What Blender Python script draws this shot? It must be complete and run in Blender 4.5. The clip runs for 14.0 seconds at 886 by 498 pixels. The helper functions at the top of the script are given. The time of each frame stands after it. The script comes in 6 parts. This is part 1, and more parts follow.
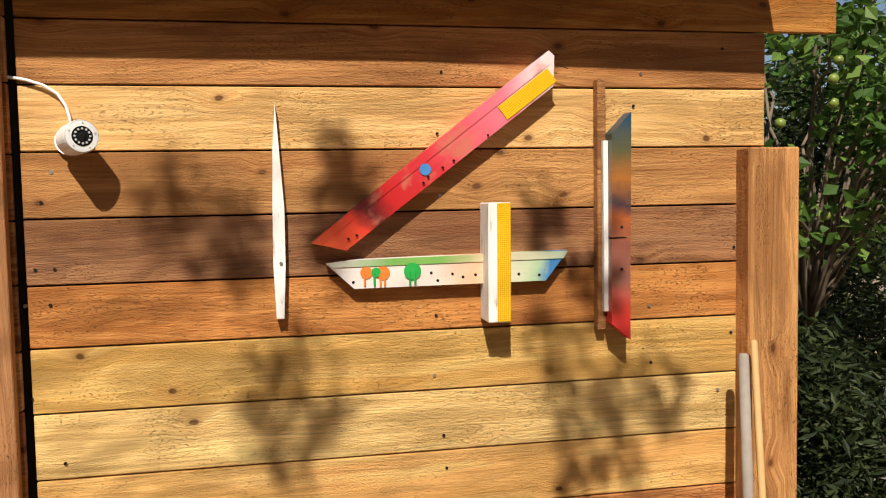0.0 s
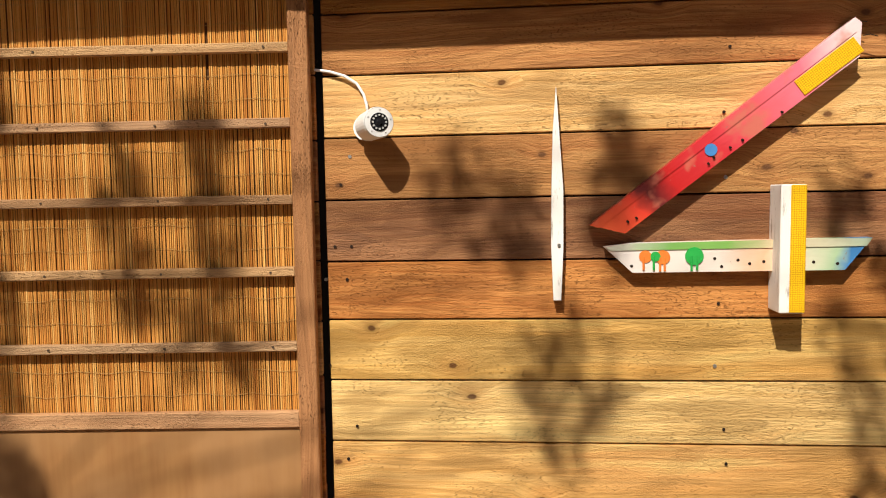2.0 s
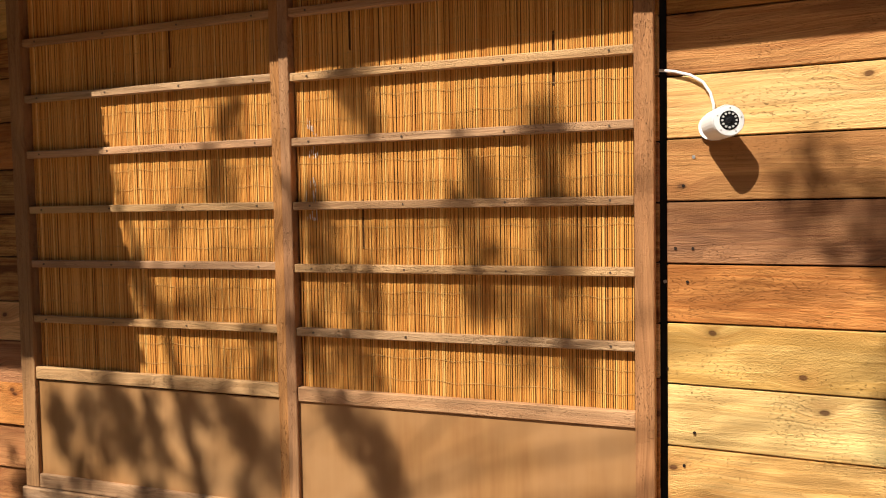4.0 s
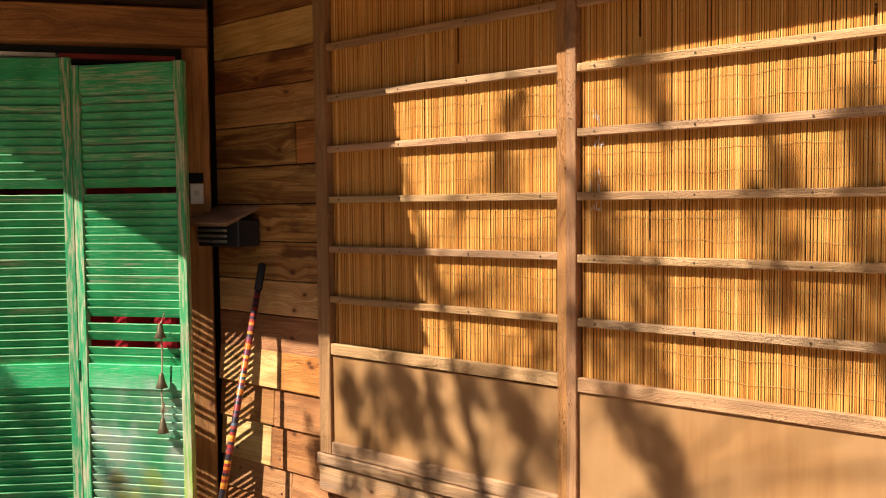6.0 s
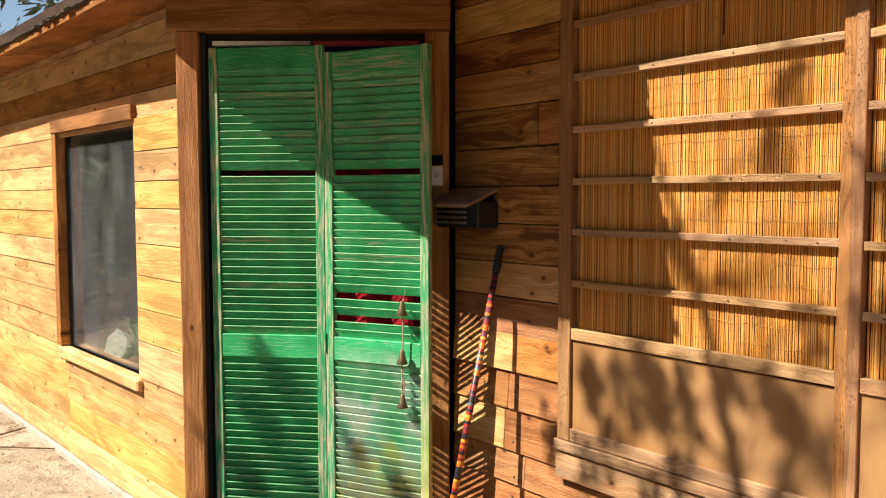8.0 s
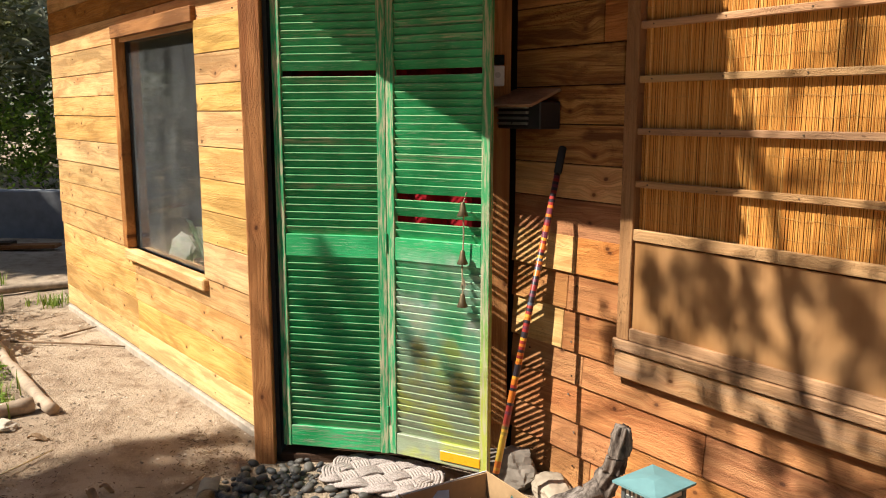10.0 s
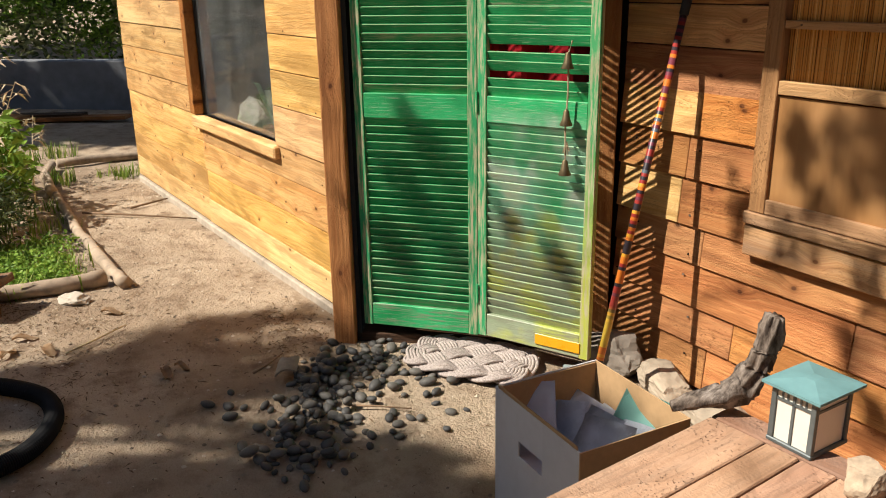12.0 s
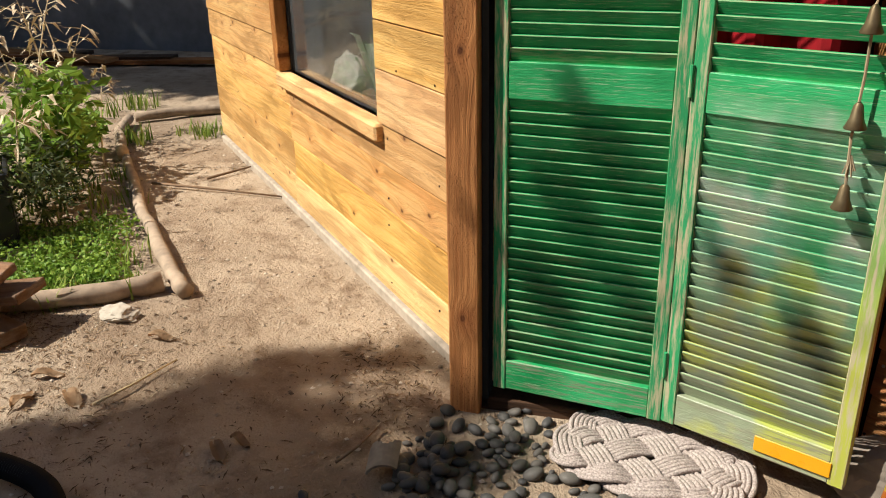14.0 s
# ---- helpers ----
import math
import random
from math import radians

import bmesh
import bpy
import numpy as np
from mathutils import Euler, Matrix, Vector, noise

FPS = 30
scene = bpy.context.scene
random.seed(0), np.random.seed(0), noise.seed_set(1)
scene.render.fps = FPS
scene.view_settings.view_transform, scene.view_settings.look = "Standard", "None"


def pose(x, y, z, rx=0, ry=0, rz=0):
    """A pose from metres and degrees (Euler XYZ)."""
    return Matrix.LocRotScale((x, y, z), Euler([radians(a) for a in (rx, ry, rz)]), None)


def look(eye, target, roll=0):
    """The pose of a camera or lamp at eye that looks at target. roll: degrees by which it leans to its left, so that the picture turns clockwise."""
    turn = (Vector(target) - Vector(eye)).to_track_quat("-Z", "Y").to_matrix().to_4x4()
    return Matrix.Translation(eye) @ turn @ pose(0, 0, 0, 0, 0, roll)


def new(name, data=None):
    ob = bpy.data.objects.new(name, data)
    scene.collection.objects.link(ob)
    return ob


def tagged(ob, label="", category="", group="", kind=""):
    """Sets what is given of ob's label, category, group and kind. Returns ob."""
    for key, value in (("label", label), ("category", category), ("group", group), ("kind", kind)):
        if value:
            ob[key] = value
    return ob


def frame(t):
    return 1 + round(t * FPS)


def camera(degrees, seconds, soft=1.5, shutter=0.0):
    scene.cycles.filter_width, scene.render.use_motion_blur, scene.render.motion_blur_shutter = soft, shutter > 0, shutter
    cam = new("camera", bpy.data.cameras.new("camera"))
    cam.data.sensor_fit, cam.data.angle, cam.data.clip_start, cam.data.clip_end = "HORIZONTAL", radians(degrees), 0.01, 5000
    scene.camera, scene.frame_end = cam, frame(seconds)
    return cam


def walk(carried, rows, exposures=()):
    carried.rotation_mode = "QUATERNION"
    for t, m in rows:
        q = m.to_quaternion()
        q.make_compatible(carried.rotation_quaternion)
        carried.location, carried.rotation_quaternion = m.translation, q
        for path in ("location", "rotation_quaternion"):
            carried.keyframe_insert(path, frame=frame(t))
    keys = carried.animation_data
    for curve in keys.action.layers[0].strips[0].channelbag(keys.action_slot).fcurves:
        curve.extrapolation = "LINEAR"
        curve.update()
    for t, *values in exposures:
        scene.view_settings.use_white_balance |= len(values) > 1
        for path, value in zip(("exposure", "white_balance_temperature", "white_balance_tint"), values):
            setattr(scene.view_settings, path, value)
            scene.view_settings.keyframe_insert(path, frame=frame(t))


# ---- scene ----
cam = camera(56.5, 14.0, 1.1)
PATH = [
    (0, (0.855, -1.903, 1.583), (1.23, 0.058, 1.459), -1.1),
    (0.5, (0.83, -1.896, 1.583), (1.073, 0.085, 1.45), -1.2),
    (1, (0.811, -1.893, 1.578), (0.946, 0.098, 1.443), -1.3),
    (1.5, (0.791, -1.891, 1.568), (0.77, 0.104, 1.428), -1.2),
    (2, (0.77, -1.895, 1.566), (0.57, 0.091, 1.43), -1.1),
    (2.5, (0.745, -1.908, 1.569), (0.313, 0.041, 1.445), -1.2),
    (2.7, (0.742, -1.911, 1.573), (0.227, 0.017, 1.449), -1.3),
    (4.8, (0.623, -1.98, 1.542), (-0.426, -0.28, 1.448), -0.7),
    (5, (0.614, -1.988, 1.543), (-0.486, -0.32, 1.449), -0.7),
    (5.5, (0.595, -2.004, 1.54), (-0.645, -0.438, 1.446), -0.6),
    (6, (0.572, -2.008, 1.537), (-0.775, -0.533, 1.433), -0.6),
    (6.5, (0.504, -2.036, 1.527), (-0.927, -0.643, 1.419), -0.3),
    (7, (0.437, -2.071, 1.512), (-1.067, -0.757, 1.402), -0.4),
    (7.5, (0.42, -2.088, 1.516), (-1.186, -0.9, 1.408), -0.5),
    (7.7, (0.423, -2.09, 1.515), (-1.212, -0.942, 1.411), -0.5),
    (9.8, (0.409, -2.142, 1.474), (-1.288, -1.127, 1.176), 0.0),
    (10, (0.409, -2.144, 1.459), (-1.284, -1.132, 1.13), -0.0),
    (10.5, (0.415, -2.133, 1.432), (-1.272, -1.142, 1.014), -0.2),
    (11, (0.406, -2.106, 1.406), (-1.278, -1.16, 0.889), -0.6),
    (11.5, (0.275, -2.078, 1.375), (-1.419, -1.174, 0.814), -0.7),
    (12, (0.066, -2.058, 1.352), (-1.644, -1.226, 0.732), -1.0),
    (12.5, (-0.162, -1.949, 1.323), (-1.932, -1.292, 0.662), -1.4),
    (13, (-0.407, -1.85, 1.315), (-2.183, -1.247, 0.622), -1.2),
    (13.5, (-0.697, -1.832, 1.301), (-2.458, -1.24, 0.561), -1.1),
    (14, (-0.925, -1.789, 1.298), (-2.681, -1.196, 0.546), -1.2),
]
walk(cam, [(t, look(eye, target, roll)) for t, eye, target, roll in PATH],
     [(0.0, 0.37), (2.5, 0.395), (5.0, 0.98), (6.5, 1.2), (7.5, 1.2), (10.0, 0.98), (11.0, 0.85), (12.0, 0.75), (14.0, 0.68)])

# ---- light: afternoon sun from the open side, clear sky ----
SUN_WAY = Vector((0.25, 1.0, -1.15))
world = bpy.data.worlds.new("sky")
scene.world = world
world.use_nodes = True
wn = world.node_tree
sky = wn.nodes.new("ShaderNodeTexSky")
sky.sky_type = "NISHITA"
sky.sun_disc = False
sky.sun_elevation = math.atan2(1.15, math.hypot(0.25, 1.0))
sky.sun_rotation = math.pi + math.atan2(0.25, 1.0)
wn.links.new(sky.outputs[0], wn.nodes["Background"].inputs[0])
wn.nodes["Background"].inputs[1].default_value = 0.056
sun = new("sun", bpy.data.lights.new("sun", "SUN"))
sun.data.energy = 5.0
sun.data.angle = radians(0.53)
sun.data.color = (1.0, 0.93, 0.82)
sun.matrix_world = look(-SUN_WAY * 10, (0, 0, 0))


# ---- material helpers ----
def rgba(c):
    return (c[0], c[1], c[2], 1.0)


class Mat:
    """A small node-graph writer round one Principled material."""

    def __init__(self, name, rough=0.7, metal=0.0):
        self.m = bpy.data.materials.new(name)
        self.m.use_nodes = True
        self.t = self.m.node_tree
        self.b = self.t.nodes["Principled BSDF"]
        self.b.inputs["Roughness"].default_value = rough
        self.b.inputs["Metallic"].default_value = metal
        self.b.inputs["Specular IOR Level"].default_value = 0.5 if rough < 0.5 else 0.2

    def n(self, kind, **values):
        node = self.t.nodes.new("ShaderNode" + kind)
        for key, v in values.items():
            if key == "ins":
                for k, w in v.items():
                    self.put(w, node.inputs[k])
            else:
                setattr(node, key, v)
        return node

    def put(self, w, socket):
        if isinstance(w, bpy.types.NodeSocket):
            self.t.links.new(w, socket)
        else:
            socket.default_value = w

    def coords(self, scale=(1, 1, 1), which="Object", shift=True):
        tc = self.n("TexCoord")
        out = tc.outputs[which]
        if shift:
            info = self.n("ObjectInfo")
            mul = self.n("Math", operation="MULTIPLY", ins={0: info.outputs["Random"], 1: 37.0})
            add = self.n("VectorMath", operation="ADD", ins={0: out, 1: mul.outputs[0]})
            out = add.outputs[0]
        mp = self.n("Mapping", ins={"Vector": out, "Scale": scale})
        return mp.outputs[0]

    def noise(self, vec, scale, detail=4.0, rough=0.55, dist=0.0):
        x = self.n("TexNoise", ins={"Vector": vec, "Scale": scale, "Detail": detail, "Roughness": rough, "Distortion": dist})
        return x.outputs["Fac"]

    def ramp(self, fac, *stops):
        r = self.n("ValToRGB", ins={"Fac": fac})
        e = r.color_ramp.elements
        while len(e) < len(stops):
            e.new(0.5)
        for k, (p, c) in zip(e, stops):
            k.position, k.color = p, rgba(c)
        return r.outputs["Color"]

    def grey(self, fac, lo, hi, a=0.0, b=1.0):
        r = self.n("MapRange", ins={0: fac, 1: lo, 2: hi, 3: a, 4: b})
        return r.outputs[0]

    def mix(self, fac, a, b, mode="MIX"):
        x = self.n("Mix", data_type="RGBA", blend_type=mode)
        self.put(fac, x.inputs[0])
        self.put(a if isinstance(a, bpy.types.NodeSocket) else rgba(a), x.inputs[6])
        self.put(b if isinstance(b, bpy.types.NodeSocket) else rgba(b), x.inputs[7])
        return x.outputs[2]

    def math(self, op, a, b=0.0):
        return self.n("Math", operation=op, ins={0: a, 1: b}).outputs[0]

    def rnd(self):
        return self.n("ObjectInfo").outputs["Random"]

    def island(self):
        return self.n("NewGeometry").outputs["Random Per Island"]

    def color(self, c):
        self.put(c if isinstance(c, bpy.types.NodeSocket) else rgba(c), self.b.inputs["Base Color"])
        return self

    def rough(self, r):
        self.put(r, self.b.inputs["Roughness"])
        return self

    def bump(self, h, strength=0.3, dist=0.01):
        x = self.n("Bump", ins={"Height": h, "Strength": strength, "Distance": dist})
        self.t.links.new(x.outputs[0], self.b.inputs["Normal"])
        return self


def wood(name, light, dark, knot=(0.10, 0.035, 0.012), vary=0.35, knots=True, rough=0.62, stain=0.62, weather=0.0, up=False):
    """Sawn softwood: grain along the piece's own x (up: its z), soft growth streaks, knots, blotchy finish."""
    m = Mat(name, rough)
    v = m.coords((1, 1, 1))
    if up:
        q = m.n("SeparateXYZ", ins={0: v})
        v = m.n("CombineXYZ", ins={0: q.outputs[2], 1: q.outputs[1], 2: q.outputs[0]}).outputs[0]

    def scaled(vec, *s):
        return m.n("Mapping", ins={"Vector": vec, "Scale": s}).outputs[0]

    # knots: sparse cells, a dark core with the grain running round it
    q2 = m.n("SeparateXYZ", ins={0: v})
    flat = m.n("CombineXYZ", ins={0: q2.outputs[0], 1: q2.outputs[2]}).outputs[0]
    warp = m.n("TexNoise", ins={"Vector": scaled(v, 20, 20, 30), "Scale": 1.0, "Detail": 2.0}).outputs["Color"]
    flat = m.n("VectorMath", operation="ADD", ins={0: flat, 1: m.n("VectorMath", operation="MULTIPLY", ins={0: warp, 1: (0.012, 0.008, 0)}).outputs[0]}).outputs[0]
    vor = m.n("TexVoronoi", feature="F1", voronoi_dimensions="2D", ins={"Vector": scaled(flat, 4.2, 6.4, 1.0), "Scale": 1.0})
    pick = m.math("GREATER_THAN", m.n("SeparateColor", ins={0: vor.outputs["Color"]}).outputs[0], 0.66)
    near = m.math("MULTIPLY", m.grey(vor.outputs["Distance"], 0.04, 0.30, 1.0, 0.0), pick)
    bend = m.n("CombineXYZ", ins={2: m.math("MULTIPLY", near, 0.022)}).outputs[0]
    gv = m.n("VectorMath", operation="ADD", ins={0: v, 1: bend}).outputs[0]
    slow = m.noise(scaled(gv, 0.9, 2.0, 5.0), 1.0, 2.0)
    gv = m.n("VectorMath", operation="ADD", ins={0: gv, 1: m.n("CombineXYZ", ins={2: m.math("MULTIPLY", slow, 0.10)}).outputs[0]}).outputs[0]
    growth = m.noise(scaled(gv, 0.8, 6.0, 62.0), 1.0, 3.0, 0.6)
    fine = m.noise(scaled(gv, 6.0, 60.0, 260.0), 1.0, 4.0, 0.65)
    blot = m.noise(scaled(gv, 1.5, 3.0, 7.5), 1.6, 4.0, 0.55, 0.6)
    f = m.math("ADD", m.math("MULTIPLY", growth, 0.62), m.math("MULTIPLY", fine, 0.38))
    c = m.mix(m.grey(f, 0.41, 0.60), dark, light)
    field = m.noise(scaled(gv, 0.42, 1.2, 7.0), 1.0, 1.5, 0.45)
    late = m.grey(m.math("FRACT", m.math("MULTIPLY", field, 19.0)), 0.55, 0.96)
    c = m.mix(m.math("MULTIPLY", late, m.grey(blot, 0.3, 0.6, 0.16, 0.55)), c, tuple(0.58 * d for d in dark))
    pits = m.math("MULTIPLY", m.grey(m.noise(scaled(v, 120, 100, 330), 1.0, 2.0), 0.60, 0.68), m.grey(m.noise(scaled(v, 5, 5, 12), 1.0, 2.0), 0.45, 0.6))
    c = m.mix(m.math("MULTIPLY", pits, 0.6), c, tuple(0.35 * d for d in dark))
    # rough band-saw fuzz: raised fibres, short and lying along the grain, stronger in patches
    fuzz = m.noise(scaled(v, 34, 60, 210), 1.0, 3.0, 0.65)
    rough_patch = m.grey(m.noise(scaled(v, 1.7, 3, 7), 1.0, 2.0), 0.42, 0.58, 0.15, 1.0)
    pock = m.math("MULTIPLY", m.grey(fuzz, 0.60, 0.68), rough_patch)
    c = m.mix(m.math("MULTIPLY", pock, 0.35), c, tuple(0.45 * d for d in dark))
    tint = m.noise(scaled(v, 0.8, 2.0, 3.0), 1.0, 2.0)
    c = m.mix(m.math("MULTIPLY", m.grey(tint, 0.52, 0.66), 0.45), c, (dark[0] * 0.85, dark[1] * 0.72, dark[2] * 0.75))
    line = m.math("MULTIPLY", m.grey(growth, 0.55, 0.61), 0.3)
    c = m.mix(line, c, tuple(0.6 * d for d in dark))
    hair = m.noise(scaled(gv, 3.0, 90.0, 420.0), 1.0, 2.0, 0.5)
    c = m.mix(m.math("MULTIPLY", m.grey(hair, 0.55, 0.64), 0.4), c, tuple(0.5 * d for d in dark))
    c = m.mix(m.math("MULTIPLY", m.grey(blot, 0.5, 0.60), stain), c, tuple(0.62 * d for d in dark))
    c = m.mix(m.math("MULTIPLY", m.grey(blot, 0.46, 0.32), 0.35), c, tuple(min(0.9, 1.2 * d) for d in light))
    if weather:
        grey = m.noise(scaled(v, 2, 10, 14), 1.5, 4.0)
        c = m.mix(m.math("MULTIPLY", m.grey(grey, 0.4, 0.7), weather), c, (0.33, 0.29, 0.25))
    if knots:
        ring = m.math("MULTIPLY", m.grey(vor.outputs["Distance"], 0.055, 0.095, 1.0, 0.0), pick)
        core = m.math("MULTIPLY", m.grey(vor.outputs["Distance"], 0.03, 0.05, 1.0, 0.0), pick)
        halo = m.math("MULTIPLY", m.grey(vor.outputs["Distance"], 0.08, 0.26, 1.0, 0.0), pick)
        c = m.mix(m.math("MULTIPLY", halo, 0.28), c, (dark[0] * 0.8, dark[1] * 0.62, dark[2] * 0.6))
        c = m.mix(m.math("MULTIPLY", ring, 0.6), c, tuple(0.6 * d for d in dark))
        c = m.mix(m.math("MULTIPLY", core, 0.85), c, knot)
    hsv = m.n("HueSaturation", ins={"Color": c, "Value": m.grey(m.rnd(), 0, 1, 1 - vary, 1 + vary * 0.6), "Hue": m.grey(m.math("FRACT", m.math("MULTIPLY", m.rnd(), 7.3)), 0, 1, 0.492, 0.506), "Saturation": m.grey(m.math("FRACT", m.math("MULTIPLY", m.rnd(), 13.7)), 0, 1, 0.94, 1.06)})
    m.color(hsv.outputs[0])
    m.rough(m.grey(f, 0.2, 0.9, rough + 0.12, rough - 0.08))
    saw = m.noise(scaled(v, 150, 100, 420), 1.0, 3.0, 0.65)
    patch = m.grey(m.noise(scaled(v, 3, 3, 6), 1.0, 2.0), 0.4, 0.6, 0.3, 1.0)
    m.bump(m.math("SUBTRACT", m.math("ADD", m.math("MULTIPLY", fine, 0.4), m.math("MULTIPLY", m.math("MULTIPLY", saw, patch), 1.0)), m.math("ADD", m.math("MULTIPLY", late, 0.2), m.math("ADD", pits, m.math("MULTIPLY", m.math("MULTIPLY", fuzz, rough_patch), 1.1)))), 0.85, 0.0042)
    return m.m


WOOD_GOLD = wood("wood_gold", (0.80, 0.50, 0.20), (0.60, 0.33, 0.105), vary=0.22)
WOOD_PALE = wood("wood_pale", (0.90, 0.60, 0.225), (0.70, 0.41, 0.12), vary=0.18)
WOOD_RED = wood("wood_red", (0.58, 0.285, 0.092), (0.37, 0.145, 0.04), vary=0.28)
WOOD_BROWN = wood("wood_brown", (0.46, 0.225, 0.082), (0.26, 0.105, 0.034), vary=0.2, weather=0.05)
WOOD_TRIM = wood("wood_trim", (0.48, 0.21, 0.07), (0.29, 0.112, 0.036), vary=0.15, knots=False)
WOOD_ORANGE = wood("wood_orange", (0.85, 0.55, 0.245), (0.66, 0.37, 0.135), vary=0.2)
WOOD_SCREEN = wood("wood_screen", (0.54, 0.33, 0.165), (0.42, 0.235, 0.11), vary=0.08, knots=False, stain=0.3)
WOOD_TRIM_UP = wood("wood_trim_up", (0.62, 0.315, 0.11), (0.40, 0.175, 0.055), vary=0.15, up=True)
WOOD_SCREEN_UP = wood("wood_screen_up", (0.45, 0.23, 0.092), (0.34, 0.16, 0.06), vary=0.08, knots=False, stain=0.3, up=True)
WOOD_SIDING = wood("wood_siding", (0.61, 0.295, 0.10), (0.43, 0.17, 0.052), vary=0.2)
WOOD_STAINED = wood("wood_stained", (0.60, 0.32, 0.10), (0.24, 0.09, 0.026), vary=0.15, stain=0.95)
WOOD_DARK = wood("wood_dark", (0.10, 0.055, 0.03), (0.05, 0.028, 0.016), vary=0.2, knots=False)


def plain(name, c, rough=0.6, metal=0.0, spread=0.25, scale=30.0, bump=0.15):
    m = Mat(name, rough, metal)
    v = m.coords()
    a, b = m.noise(v, scale, 5.0), m.noise(v, scale * 0.12, 3.0)
    f = m.math("ADD", m.math("MULTIPLY", a, 0.5), m.math("MULTIPLY", b, 0.5))
    lo, hi = tuple(x * (1 - spread) for x in c), tuple(min(1.0, x * (1 + spread)) for x in c)
    m.color(m.mix(m.grey(f, 0.32, 0.68), lo, hi))
    m.rough(m.grey(a, 0.3, 0.7, max(0.05, rough - 0.08), min(1, rough + 0.1)))
    m.bump(a, bump, 0.003)
    return m.m


STEEL = plain("zinc_screw", (0.5, 0.48, 0.45), 0.35, 0.9)


# near-black that stands in for deep shade indoors and behind the boards
BLACK = plain("shade_black", (0.012, 0.011, 0.01), 0.9)


# ---- mesh helpers ----
def block(bm, x0, x1, y0, y1, z0, z1, bevel=0.0, m=None):
    """Adds a box, its edges taken off by bevel, to bm."""
    made = bmesh.ops.create_cube(bm, size=1.0)["verts"]
    for v in made:
        v.co = Vector(((x0 + x1) / 2 + v.co.x * (x1 - x0), (y0 + y1) / 2 + v.co.y * (y1 - y0), (z0 + z1) / 2 + v.co.z * (z1 - z0)))
    if bevel:
        edges = list({e for v in made for e in v.link_edges})
        made = bmesh.ops.bevel(bm, geom=edges, offset=bevel, segments=1, affect="EDGES")["verts"]
    if m is not None:
        bmesh.ops.transform(bm, matrix=m, verts=list({v for v in made if v.is_valid}))
    return bm


def box(x0, x1, y0, y1, z0, z1, bevel=0.0, m=None):
    return block(bmesh.new(), x0, x1, y0, y1, z0, z1, bevel, m)


def tube(bm, pts, radii, sides=10, caps=True):
    """A round bar along pts with the radius given at each."""
    pts = [Vector(p) for p in pts]
    rings = []
    up = Vector((0.13, 0.21, 0.97)).normalized()
    for i, p in enumerate(pts):
        d = (pts[min(i + 1, len(pts) - 1)] - pts[max(i - 1, 0)]).normalized()
        a = d.cross(up)
        if a.length < 0.05:
            a = d.cross(Vector((1, 0, 0)))
        a.normalize()
        b = d.cross(a)
        r = radii[i] if isinstance(radii, (list, tuple)) else radii
        rings.append([bm.verts.new(p + (a * math.cos(t) + b * math.sin(t)) * r) for t in (2 * math.pi * k / sides for k in range(sides))])
    for q, w in zip(rings, rings[1:]):
        for k in range(sides):
            bm.faces.new((q[k], q[(k + 1) % sides], w[(k + 1) % sides], w[k]))
    if caps:
        bm.faces.new(rings[0][::-1])
        bm.faces.new(rings[-1])
    return bm


def prism(bm, outline, y0, y1):
    """An outline in x and z, drawn from y0 (front) to y1 (back)."""
    f = [bm.verts.new((x, y0, z)) for x, z in outline]
    b = [bm.verts.new((x, y1, z)) for x, z in outline]
    bm.faces.new(f)
    bm.faces.new(b[::-1])
    for i in range(len(f)):
        j = (i + 1) % len(f)
        bm.faces.new((f[j], f[i], b[i], b[j]))
    return bm


def mesh_of(name, bm, mat, smooth=False):
    bmesh.ops.recalc_face_normals(bm, faces=bm.faces[:])
    me = bpy.data.meshes.new(name)
    bm.to_mesh(me)
    bm.free()
    for one in mat if isinstance(mat, (list, tuple)) else (mat,):
        me.materials.append(one)
    if smooth:
        me.polygons.foreach_set("use_smooth", [True] * len(me.polygons))
    return me


def part(name, bm, mat, parent=None, label="", m=None, smooth=False, kind=""):
    """Links a bmesh as one mesh object under a thing or a part."""
    ob = new(name, mesh_of(name, bm, mat, smooth))
    ob.parent = parent
    if m is not None:
        ob.matrix_local = m
    return tagged(ob, label, kind=kind)


def thing(name, label, category, m=None, group="", kind=""):
    """An Empty that carries the parts of one thing."""
    ob = new(name)
    ob.empty_display_size = 0.05
    if m is not None:
        ob.matrix_local = m
    return tagged(ob, label, category, group, kind)


def turn(m, vec):
    return m @ Vector(vec)


# ---- the plan: each wall's own frame has x along it, y into it ----
SITE_A = pose(0, 0, 0)
SITE_B = pose(-1.6, -0.165, 0, 0, 0, 4.41)
SITE_L = pose(-3.441, -1.095, 0, 0, 0, 7.39)
SITE_D = pose(-2.8, -1.06, 0, 0, 0, 55.4)


def structure(name, bm, mat, label, m=None):
    ob = part(name, bm, mat, None, label, m)
    return tagged(ob, "", "wall" if "wall" in name else name.split("_")[0], "", "structure")


rng = random.Random(5)


def plank(wall, x0, x1, z0, z1, mat, thick=0.02, lean=0.0, proud=0.0, wob=0.0):
    """One board of a wall, its front at y = -proud, its lower edge kicked out by lean."""
    bm = box(0, x1 - x0, 0, thick, 0, z1 - z0 - 0.004, 0.0018)
    if lean:
        for v in bm.verts:
            v.co.y -= lean * (1 - v.co.z / (z1 - z0))
    m = pose(x0, -proud - rng.uniform(0, 0.002), z0 + 0.002, 0, 0, 0) @ pose(0, 0, 0, 0, rng.uniform(-wob, wob), 0)
    return part("board", bm, mat, wall, "", m)


